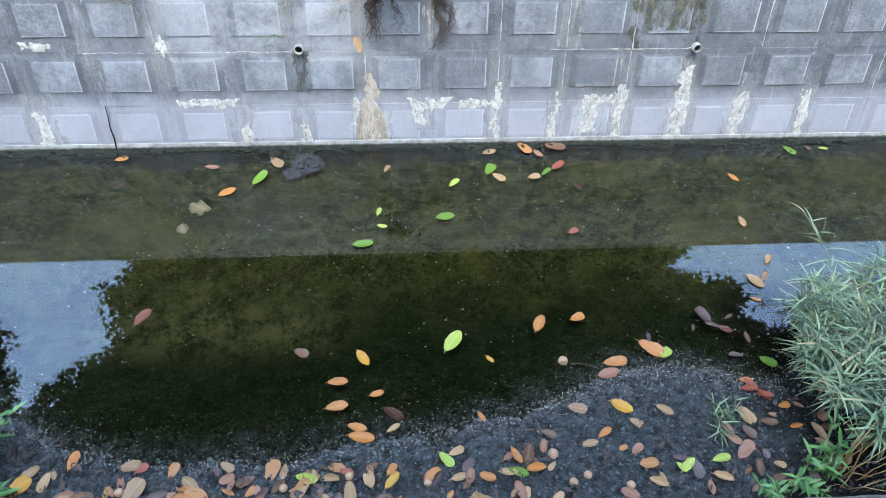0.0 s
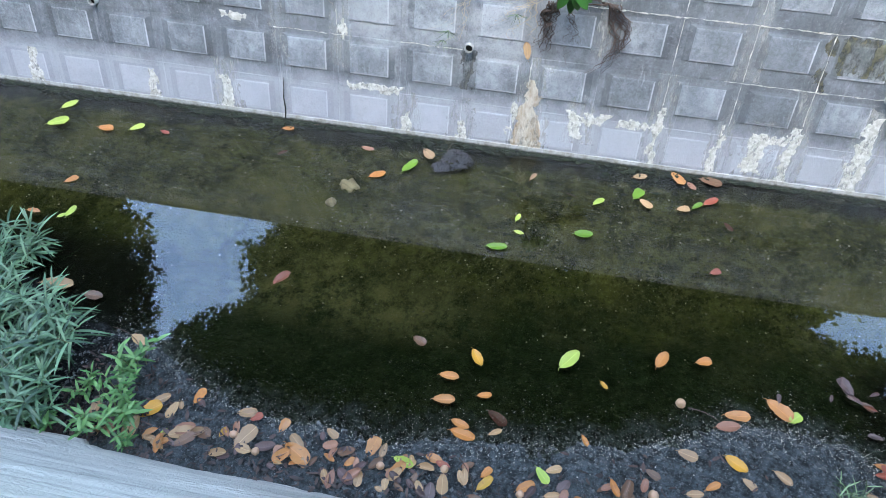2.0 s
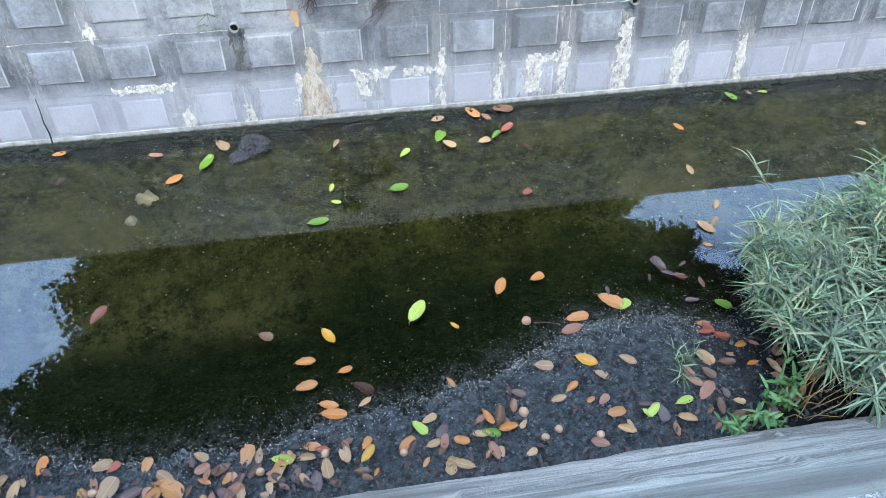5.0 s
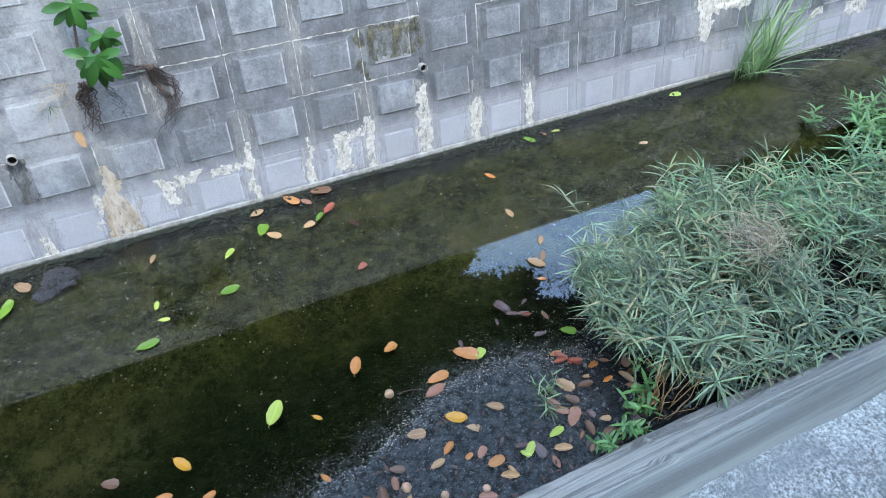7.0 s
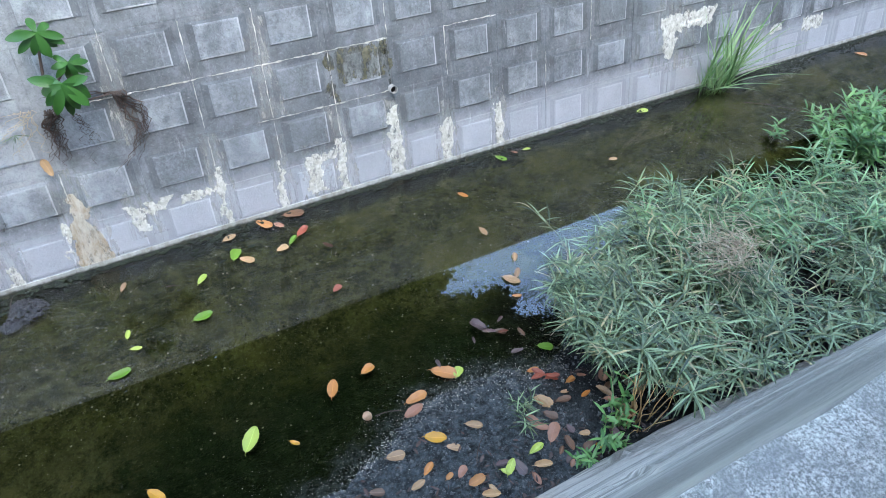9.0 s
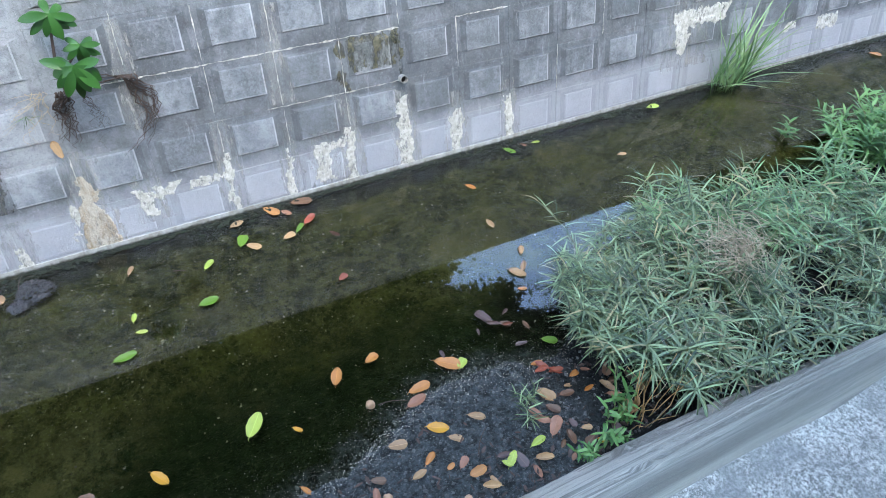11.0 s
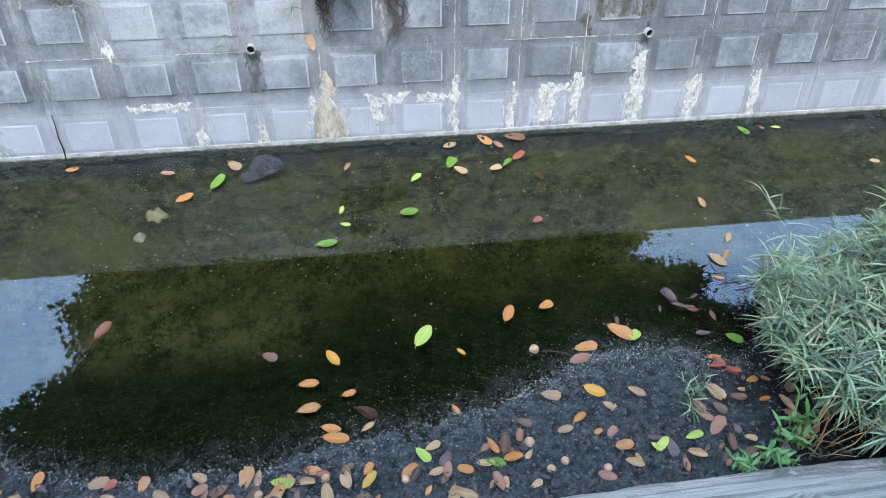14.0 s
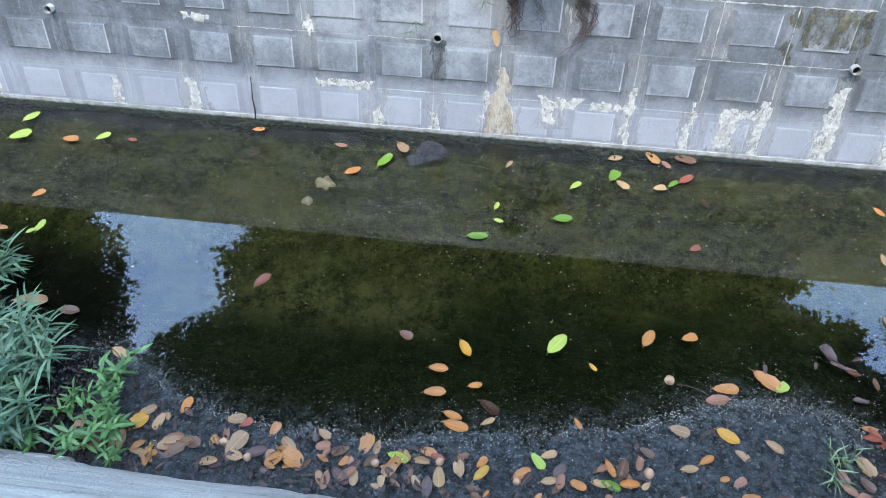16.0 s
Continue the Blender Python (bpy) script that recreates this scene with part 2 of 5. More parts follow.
t.links.new(both.outputs[0], t.nodes["Material Output"].inputs["Surface"])
WATER = m.m


def leaf_material(name, base, second, blotch, rough=0.45, per_island=False, fleck=0.35, skew=1.0, olive=False):
    m = Mat(name, rough, spec=0.5)
    r = m.island() if per_island else m.random()
    c = m.mix(m.math("POWER", r, skew), base, second)
    if olive:
        other = m.math("FRACT", m.math("MULTIPLY", r, 37.0), 0.0)
        c = m.mix(m.span(other, 0.70, 0.85, 0.0, 0.65), c, (0.16, 0.185, 0.07))
        c = m.mix(m.span(other, 0.955, 0.96, 0.0, 0.8), c, (0.40, 0.34, 0.18))
    c = m.mix(m.math("MULTIPLY", m.span(m.noise(45.0, 5, 0.7), 0.50, 0.72), fleck), c, blotch)
    c = m.mix(m.math("MULTIPLY", m.span(m.noise(240.0, 3, 0.6), 0.58, 0.72), fleck * 0.7), c, blotch)
    if not per_island:
        own = m.n("ShaderNodeTexCoord").outputs["Object"]
        away = m.math("ABSOLUTE", m.n("ShaderNodeSeparateXYZ", Vector=own).outputs["Y"], 0.0)
        tip = m.math("ABSOLUTE", m.n("ShaderNodeSeparateXYZ", Vector=own).outputs["X"], 0.0)
        brown = m.math("MULTIPLY", m.span(m.math("ADD", tip, m.math("MULTIPLY", m.noise(30.0, 4, 0.7), 0.5)), 0.62, 0.86), 0.5)
        c = m.mix(brown, c, blotch)
        c = m.mix(m.span(away, 0.016, 0.006, 0.0, 0.45), c, tuple(min(1.0, 1.5 * v + 0.03) for v in base))
    m.colour(c)
    return m.bump(m.noise(130.0, 3), 0.3, 0.003).m


LEAF = {
    "lime": leaf_material("lime_leaf", (0.36, 0.44, 0.085), (0.29, 0.39, 0.06), (0.24, 0.27, 0.05)),
    "green": leaf_material("green_leaf", (0.095, 0.20, 0.018), (0.14, 0.26, 0.022), (0.13, 0.17, 0.025)),
    "orange": leaf_material("orange_leaf", (0.42, 0.165, 0.032), (0.38, 0.19, 0.075), (0.18, 0.065, 0.02)),
    "amber": leaf_material("amber_leaf", (0.48, 0.24, 0.02), (0.42, 0.25, 0.035), (0.22, 0.10, 0.02)),
    "tan": leaf_material("tan_leaf", (0.41, 0.26, 0.125), (0.26, 0.165, 0.090), (0.14, 0.08, 0.03)),
    "pink": leaf_material("faded_pink_leaf", (0.24, 0.112, 0.07), (0.31, 0.16, 0.10), (0.10, 0.05, 0.03)),
    "red": leaf_material("russet_leaf", (0.28, 0.065, 0.035), (0.24, 0.08, 0.05), (0.10, 0.03, 0.02)),
    "darkred": leaf_material("sunken_dark_red_leaf", (0.075, 0.025, 0.018), (0.10, 0.030, 0.022), (0.04, 0.015, 0.01)),
    "sunken": leaf_material("sodden_red_leaf", (0.17, 0.055, 0.03), (0.15, 0.06, 0.04), (0.06, 0.03, 0.02)),
    "brown": leaf_material("rotting_brown_leaf", (0.145, 0.075, 0.04), (0.095, 0.055, 0.033), (0.04, 0.022, 0.014)),
    "purple": leaf_material("wet_grey_purple_leaf", (0.115, 0.070, 0.066), (0.07, 0.048, 0.046), (0.03, 0.025, 0.022)),
}
BLADE = leaf_material("blue_green_blade", (0.014, 0.038, 0.017), (0.285, 0.410, 0.215), (0.28, 0.29, 0.11), 0.42, True, 0.25, 1.45, True)
TEAL = leaf_material("teal_green_blade", (0.016, 0.055, 0.026), (0.150, 0.275, 0.140), (0.13, 0.22, 0.08), 0.42, True, 0.2)
MINT = leaf_material("mint_green_blade", (0.030, 0.095, 0.034), (0.250, 0.440, 0.190), (0.28, 0.34, 0.11), 0.42, True, 0.25, 1.1, True)
FRESH = leaf_material("fresh_green_blade", (0.040, 0.130, 0.030), (0.15, 0.31, 0.09), (0.24, 0.34, 0.09), 0.45, True, 0.25)
TALL = leaf_material("tall_grass_blade", (0.08, 0.19, 0.06), (0.27, 0.40, 0.19), (0.40, 0.38, 0.18), 0.5, True, 0.25)
DRY = leaf_material("dry_stalk", (0.60, 0.52, 0.40), (0.40, 0.32, 0.22), (0.20, 0.13, 0.08), 0.8, True)
STRAW = leaf_material("orange_straw", (0.50, 0.30, 0.12), (0.42, 0.26, 0.12), (0.25, 0.14, 0.06), 0.8, True)
STEM = leaf_material("green_stem", (0.16, 0.24, 0.09), (0.20, 0.20, 0.10), (0.20, 0.12, 0.07), 0.6, True)
ROOT = leaf_material("root_bark", (0.05, 0.033, 0.028), (0.10, 0.072, 0.06), (0.05, 0.03, 0.025), 0.85, True)
SHRUB = leaf_material("glossy_shrub_leaf", (0.020, 0.085, 0.013), (0.045, 0.150, 0.024), (0.08, 0.18, 0.04), 0.38, True, 0.2)
CROWN = leaf_material("tree_leaf", (0.014, 0.030, 0.007), (0.025, 0.042, 0.011), (0.021, 0.028, 0.009), 0.6, True)
BARK = leaf_material("tree_bark", (0.12, 0.10, 0.08), (0.14, 0.12, 0.10), (0.06, 0.05, 0.04), 0.9)
FRUIT = leaf_material("fallen_fruit", (0.42, 0.26, 0.17), (0.34, 0.22, 0.12), (0.18, 0.10, 0.06), 0.6)
STONE = leaf_material("pebble_stone", (0.30, 0.26, 0.19), (0.24, 0.22, 0.17), (0.10, 0.09, 0.07), 0.7)
GRIT = leaf_material("dark_grit", (0.010, 0.011, 0.012), (0.135, 0.145, 0.15), (0.02, 0.02, 0.02), 0.3, True)
CLOD = leaf_material("grey_mud_clod", (0.034, 0.031, 0.033), (0.027, 0.025, 0.027), (0.015, 0.015, 0.016), 0.5, True, 0.8)
SPECK = leaf_material("pale_speck", (0.52, 0.50, 0.44), (0.30, 0.28, 0.24), (0.3, 0.3, 0.25), 0.6, True)
PLASTIC = leaf_material("weathered_pvc", (0.27, 0.27, 0.26), (0.30, 0.30, 0.29), (0.16, 0.15, 0.13), 0.6)
HOLLOW = Mat("pipe_hollow", 0.9).colour((0.02, 0.02, 0.018)).m
GROUND = leaf_material("bank_soil", (0.10, 0.10, 0.06), (0.10, 0.10, 0.06), (0.05, 0.07, 0.025), 0.9)

# ---------------------------------------------------------------- helpers
rng = random.Random(7)


def mesh_from(name, verts, faces, mats, index=None, smooth=False):
    me = bpy.data.meshes.new(name)
    me.from_pydata(verts, [], faces)
    for mat in mats:
        me.materials.append(mat)
    if index is not None:
        me.polygons.foreach_set("material_index", index)
    if smooth:
        me.polygons.foreach_set("use_smooth", [True] * len(me.polygons))
    me.update()
    return me


def under(name, me, parent, label="", kind=""):
    ob = new(name, me)
    ob.parent = parent
    return tagged(ob, label, kind=kind)


class Soup:
    """Vertices and faces that are gathered for one mesh."""

    def __init__(self):
        self.v, self.f = [], []

    def add(self, verts, faces):
        k = len(self.v)
        self.v += [tuple(p) for p in verts]
        self.f += [tuple(k + i for i in f) for f in faces]

    def blade(self, base, way, up, length, width, droop=0.4, rows=4, fold=0.15, shape=None):
        """A pointed leaf from base along way, bending away from up, folded a little along its middle."""
        way, side = way.normalized(), way.cross(up).normalized()
        nrm = side.cross(way)
        vs, fs = [], []
        for i in range(rows + 1):
            s = i / rows
            w = (shape(s) if shape else math.sin(math.pi * min(1, 0.12 + 0.88 * s)) ** 0.8) * width / 2
            p = base + way * (length * s) - nrm * (droop * length * s * s)
            if i == rows:
                vs.append(p)
            else:
                vs += [p - side * w + nrm * (fold * w), p, p + side * w + nrm * (fold * w)]
        for i in range(rows - 1):
            a = 3 * i
            fs += [(a, a + 1, a + 4, a + 3), (a + 1, a + 2, a + 5, a + 4)]
        a = 3 * (rows - 1)
        fs += [(a, a + 1, a + 3), (a + 1, a + 2, a + 3)]
        self.add(vs, fs)

    def tube(self, points, r0, r1, sides=5):
        k = len(points)
        vs, fs = [], []
        for i, p in enumerate(points):
            d = (points[min(i + 1, k - 1)] - points[max(i - 1, 0)]).normalized()
            a = d.orthogonal().normalized()
            b = d.cross(a)
            r = r0 + (r1 - r0) * i / max(1, k - 1)
            vs += [p + (a * math.cos(2 * math.pi * j / sides) + b * math.sin(2 * math.pi * j / sides)) * r for j in range(sides)]
        for i in range(k - 1):
            for j in range(sides):
                q = (j + 1) % sides
                fs.append((i * sides + j, i * sides + q, (i + 1) * sides + q, (i + 1) * sides + j))
        fs.append(tuple(range(sides))[::-1])
        fs.append(tuple((k - 1) * sides + j for j in range(sides)))
        self.add(vs, fs)

    def mesh(self, name, mats, smooth=True):
        return mesh_from(name, self.v, self.f, mats, smooth=smooth)


# ---------------------------------------------------------------- the stream bed, the water and the banks
FAR_Y, BATTER = 2.0, radians(17)
SHORE_X = (-40, -4, -3.3, -2.6, -2.14, -1.83, -1.36, -0.8, -0.3, 0.2, 0.5, 0.8, 1.05, 1.3, 1.55, 1.9, 2.6, 3.6, 5.0, 7.0, 40)
SHORE_Y = (0.4, 0.5, 0.55, 0.30, 0.18, 0.02, -0.07, -0.05, 0.03, 0.10, 0.22, 0.33, 0.35, 0.31, 0.24, 0.5, 0.65, 0.6, 0.75, 0.7, 0.5)


def bed_height(x, y):
    d = y - float(np.interp(x, SHORE_X, SHORE_Y))
    rough = noise.fractal(Vector((x * 3, y * 3, 0)), 0.8, 2.0, 5) * 0.012 + noise.noise(Vector((x * 14, y * 14, 3))) * 0.006
    if d < 0:
        return min(0.055, 0.002 - d * 0.11) + rough + max(0.0, abs(x - 3.4) < 1.9 and 0.05 or 0.0) * min(1, -d * 3)
    far = min(1.0, max(0.0, (y - 0.85) / 0.35))
    deep = -min(0.13, 0.14 * d + 0.10 * d * d)
    return deep * (1 - far) + (-0.045 + 0.6 * rough) * far + rough * 0.6


xs = [-40, -30, -22, -16, -12, -9, -7.5] + [-6.5 + 0.035 * i for i in range(430)] + [9, 11, 14, 20, 30, 40]
ys = [-0.75 + 0.035 * i for i in range(84)]
verts = [(x, y, bed_height(x, y)) for y in ys for x in xs]
nx = len(xs)
faces = [(j * nx + i, j * nx + i + 1, (j + 1) * nx + i + 1, (j + 1) * nx + i) for j in range(len(ys) - 1) for i in range(nx - 1)]
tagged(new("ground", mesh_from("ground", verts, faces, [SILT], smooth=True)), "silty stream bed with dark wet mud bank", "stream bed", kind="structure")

water = new("water", mesh_from("water", [(-40, -0.7, 0), (40, -0.7, 0), (40, 2.05, 0), (-40, 2.05, 0)], [(0, 1, 2, 3)], [WATER]))
tagged(water, "shallow still water that mirrors sky and trees", "water", kind="structure")

# ---------------------------------------------------------------- the far wall of moulded concrete blocks
WALL = Matrix.Translation((0, FAR_Y, 0)) @ Matrix(((1, 0, 0, 0), (0, math.sin(BATTER), -math.cos(BATTER), 0), (0, math.cos(BATTER), math.sin(BATTER), 0), (0, 0, 0, 1)))
PITCH, ROW, RELIEF = 0.40, 0.33, 0.0068
LEFT, LOW = -0.08, -0.05
PANEL = (0.08, 0.32, 0.10, 0.28)  # the raised panel inside its block
TOP = LOW + 6 * ROW


def relief(u, v):
    """How far the face of the wall stands out at u along it and v up its slope."""
    if v < LOW or v > TOP:
        return 0.0
    a, b = (u - LEFT) % PITCH, (v - LOW) % ROW
    if min(a, PITCH - a) < 0.004 or min(b, ROW - b) < 0.004:
        return 0.0
    x0, x1, y0, y1 = PANEL
    out = max((x0 - a) / 0.044, (a - x1) / 0.044, (y0 - b) / 0.006, (b - y1) / 0.020, 0.0)
    return (0.5 if v < LOW + ROW else 1.0) * RELIEF * max(0.0, 1 - out)


def box(u0, u1, v0, v1, n0, n1):
    vs = [(u, v, n) for n in (n0, n1) for v in (v0, v1) for u in (u0, u1)]
    return vs, [(4, 5, 7, 6), (1, 0, 2, 3), (0, 1, 5, 4), (2, 6, 7, 3), (0, 4, 6, 2), (1, 3, 7, 5)]


far_wall = new("wall_north", mesh_from("wall_north", *box(-40, 40, -0.35, TOP, -0.6, -0.005), [JOINT]))
far_wall.matrix_world = WALL
tagged(far_wall, "battered retaining wall of grey moulded concrete blocks", "retaining wall", kind="structure")
m = Mat("stained_footing", 0.9)
c = m.mix(m.span(m.noise(6.0, 6, 0.7, m.stretched(2, 1, 1)), 0.35, 0.65), (0.30, 0.29, 0.25), (0.50, 0.50, 0.49))
c = m.mix(m.span(m.math("ADD", m.axis("Z"), m.math("MULTIPLY", m.noise(25.0, 5, 0.7), 0.03)), 0.034, 0.016), c, (0.05, 0.052, 0.04))
m.colour(c)
FOOTING = m.bump(m.noise(60.0, 5, 0.7), 0.6, 0.01).m
under("footing", mesh_from("footing", *box(-40, 40, -0.20, 0.032, -0.02, 0.006), [FOOTING]), far_wall, "pale concrete footing strip with a dark waterline")
under("coping", mesh_from("coping", *box(-40, 40, TOP, TOP + 0.06, -0.45, 0.004), [CONCRETE_RIB]), far_wall, "plain concrete coping")


def block_mesh(seed, RELIEF=RELIEF):
    r = random.Random(seed)
    g, e = 0.0004, 0.044
    x0, x1, y0, y1 = (p + r.uniform(-0.003, 0.003) for p in PANEL)
    rings = [
        (g, PITCH - g, g, ROW - g, -0.03),
        (g, PITCH - g, g, ROW - g, -0.0015),
        (g + 0.002, PITCH - g - 0.002, g + 0.002, ROW - g - 0.002, 0.0),
        (x0 - e, x1 + e, y0 - 0.006, y1 + 0.020, 0.0),
        (x0 - 0.004, x1 + 0.004, y0 - 0.004, y1 + 0.004, RELIEF - 0.002),
        (x0 + 0.005, x1 - 0.005, y0 + 0.005, y1 - 0.005, RELIEF),
    ]
    vs, fs, idx = [], [], []
    for a, b, c, d, n in rings:
        vs += [(a, c, n), (b, c, n), (b, d, n), (a, d, n)]
    # tone is painted by side: shaded chamfers, lit bottom and right rims
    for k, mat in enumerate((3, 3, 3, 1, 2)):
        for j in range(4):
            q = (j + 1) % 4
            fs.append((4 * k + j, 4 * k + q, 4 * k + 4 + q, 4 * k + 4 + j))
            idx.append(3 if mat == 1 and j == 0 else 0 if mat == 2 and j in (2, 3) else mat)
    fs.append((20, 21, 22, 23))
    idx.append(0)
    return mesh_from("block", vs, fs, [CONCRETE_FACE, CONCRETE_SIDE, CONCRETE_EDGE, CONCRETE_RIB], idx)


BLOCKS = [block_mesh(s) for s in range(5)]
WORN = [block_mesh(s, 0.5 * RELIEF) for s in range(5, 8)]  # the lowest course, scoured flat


def crust(u, v0, v1, w0, w1, mat, name="lime_crust", seed=0, thick=0.0022, bar=0.42):
    """A ragged crust of lime on the wall, from v0 up to v1, w0 wide at its foot and w1 at its top."""
    step = 0.004
    wide = max(w0, w1) / 2 + 0.02
    nu, nv = int(2 * wide / step) + 1, int((v1 - v0) / step) + 2
    vs, fs, keep = [], [], {}
    off = Vector((seed * 7.3, seed * 3.1, 0))

    def stands(i, j):
        if not (0 <= i < nu and 0 <= j < nv):
            return False
        du, s = -wide + i * step, j / max(1, nv - 1)
        half = (w0 + (w1 - w0) * s) / 2
        edge = min((half - abs(du)) / 0.02, (1 - s) * nv * step / 0.02, 1.5 if v0 < 0.05 else s * nv * step / 0.02)
        n = noise.fractal(Vector((u + du, (v0 + j * step) * 0.7, 0)) * 17 + off, 0.85, 2.2, 6)
        return edge * 0.5 + n > bar - 0.12

    grid = {(i, j) for i in range(nu) for j in range(nv) if stands(i, j)}
    for i, j in grid:
        corners = []
        for a, b in ((i, j), (i + 1, j), (i + 1, j + 1), (i, j + 1)):
            if (a, b) not in keep:
                uu, vv = u - wide + a * step, v0 + b * step
                inner = all((a - p, b - q) in grid for p in (0, 1) for q in (0, 1))
                jig = noise.noise(Vector((uu * 90, vv * 90, seed))) * 0.002
                keep[a, b] = len(vs)
                vs.append((uu + jig, vv + jig, max(relief(uu, vv), -0.002) + (thick + 0.35 * jig if inner else 0.0005)))
            corners.append(keep[a, b])
        fs.append(tuple(corners))
    if fs:
        under(name, mesh_from(name, vs, fs, [mat], smooth=True), far_wall, {RUST: "rust-tinged lime crust", LIME: "white lime crust", WASH: "thin pale lime wash"}.get(mat, "brown mossy stain"))


crust(-0.458, 0.0, 0.47, 0.17, 0.012, RUST, seed=1, thick=0.003, bar=-0.25)
crust(-0.555, 0.10, 0.32, 0.04, 0.06, LIME, seed=2)
crust(-2.455, 0.0, 0.25, 0.12, 0.07, LIME, seed=3, bar=0.30)
crust(-1.45, 0.255, 0.315, 0.36, 0.36, LIME, seed=4, bar=0.25)
crust(-1.235, 0.0, 0.17, 0.11, 0.05, LIME, seed=5, bar=0.35)
crust(-0.875, 0.0, 0.16, 0.09, 0.04, LIME, seed=6, bar=0.3)
crust(-0.175, 0.13, 0.31, 0.07, 0.11, LIME, seed=7, bar=0.25)
crust(-0.05, 0.22, 0.31, 0.10, 0.16, LIME, seed=8, bar=0.4)
crust(0.19, 0.24, 0.30, 0.22, 0.24, LIME, seed=9, bar=0.35)
crust(0.32, 0.0, 0.40, 0.06, 0.06, LIME, seed=10, bar=0.30)
crust(0.69, 0.0, 0.34, 0.07, 0.03, LIME, seed=11, bar=0.28)
crust(0.91, 0.05, 0.32, 0.10, 0.10, LIME, seed=12, bar=0.18)
crust(1.02, 0.26, 0.32, 0.13, 0.13, LIME, seed=13, bar=0.35)
crust(1.10, 0.0, 0.38, 0.10, 0.05, LIME, seed=14, bar=0.28)
crust(1.49, 0.0, 0.50, 0.10, 0.06, LIME, seed=15, bar=-0.05)
crust(1.88, 0.0, 0.33, 0.10, 0.10, LIME, seed=16, bar=0.22)
crust(2.305, 0.0, 0.35, 0.10, 0.06, LIME, seed=17, bar=0.25)
crust(-1.645, 0.56, 0.72, 0.05, 0.03, LIME, seed=18, bar=0.4)
crust(-2.34, 0.62, 0.67, 0.19, 0.19, LIME, seed=19, bar=0.35)
crust(3.90, 0.30, 0.66, 0.12, 0.24, LIME, seed=20, bar=0.50)
crust(4.15, 0.50, 0.66, 0.42, 0.55, LIME, seed=21, bar=0.66)
crust(5.15, 0.28, 0.36, 0.16, 0.16, LIME, seed=22, bar=0.35)
crust(5.62, 0.22, 0.36, 0.26, 0.30, LIME, seed=23, bar=0.35)
for i, (u, v0, v1, w) in enumerate(((-0.46, 0.0, 0.62, 0.26), (1.49, 0.0, 0.56, 0.22), (0.32, 0.0, 0.62, 0.16), (1.10, 0.0, 0.60, 0.20), (0.91, 0.02, 0.40, 0.20), (0.70, 0.0, 0.5, 0.14), (1.88, 0.0, 0.45, 0.2), (2.30, 0.0, 0.45, 0.18), (-0.15, 0.1, 0.42, 0.22), (-0.88, 0.0, 0.30, 0.2), (-1.23, 0.0, 0.30, 0.2), (-2.45, 0.0, 0.36, 0.22), (3.95, 0.2, 0.95, 0.5), (-0.08, 0.66, 1.25, 0.14), (0.72, 0.62, 1.2, 0.14), (-1.66, 0.4, 1.1, 0.16), (-2.06, 0.4, 1.0, 0.12))):
    crust(u, v0, v1, w, 0.6 * w, WASH, "lime_wash", 60 + i, 0.0012, 0.02)
crust(-2.98, 0.02, 0.22, 0.10, 0.05, LIME, seed=24, bar=0.28)
crust(-3.85, 0.02, 0.26, 0.12, 0.06, LIME, seed=25, bar=0.28)


def mortar(u0, v0, u1, v1, wide=0.0035, seed=0):
    """A thin uneven line of white mortar along a joint."""
    r = random.Random(seed)
    n = max(4, int(math.hypot(u1 - u0, v1 - v0) / 0.025))
    vs = []
    du, dv = (u1 - u0) / n, (v1 - v0) / n
    k = math.hypot(du, dv)
    for i in range(n + 1):
        w = wide * r.uniform(0.15, 1.5) * (0.4 + noise.noise(Vector((i * 0.35, seed, 0))) + 0.5)
        j = r.gauss(0, 0.0016)
        for side in (-1, 1):
            uu, vv = u0 + du * i - dv / k * (side * w + j), v0 + dv * i + du / k * (side * w + j)
            vs.append((uu, vv, 0.0035 + 0.001 * r.random()))
    fs = [(2 * i, 2 * i + 2, 2 * i + 3, 2 * i + 1) for i in range(n)]
    under("mortar_line", mesh_from("mortar_line", vs, fs, [LIME]), far_wall, "uneven white mortar line")


for i, (u0, v0, u1, v1) in enumerate((
    (-0.30, 0.94, 0.30, 0.94), (0.30, 0.94, 0.72, 0.94), (0.72, 0.94, 1.12, 0.94), (1.12, 0.94, 1.52, 0.94), (0.62, 0.61, 1.12, 0.61), (1.12, 0.61, 1.50, 0.61),
    (0.32, 0.42, 0.32, 0.60), (0.32, 0.66, 0.32, 0.93), (0.32, 0.97, 0.32, 1.26), (0.72, 0.36, 0.72, 0.60), (0.72, 0.62, 0.72, 0.94), (1.12, 0.40, 1.12, 0.93),
    (-0.08, 1.02, -0.08, 1.30), (1.52, 0.96, 1.52, 1.27), (1.92, 0.62, 1.92, 0.94), (-0.48, 0.44, -0.48, 0.60), (1.52, 1.27, 2.3, 1.27), (1.92, 0.94, 2.32, 0.94),
    (2.72, 0.3, 2.72, 0.62), (3.12, 0.62, 3.12, 0.93), (-1.68, 0.62, -1.68, 0.78), (-2.1, 0.61, -1.6, 0.61), (-1.28, 0.61, -0.9, 0.61), (0.72, 1.0, 0.72, 1.26),
)):
    mortar(u0, v0, u1, v1, 0.0042 if v0 == 0.94 else 0.003, i)

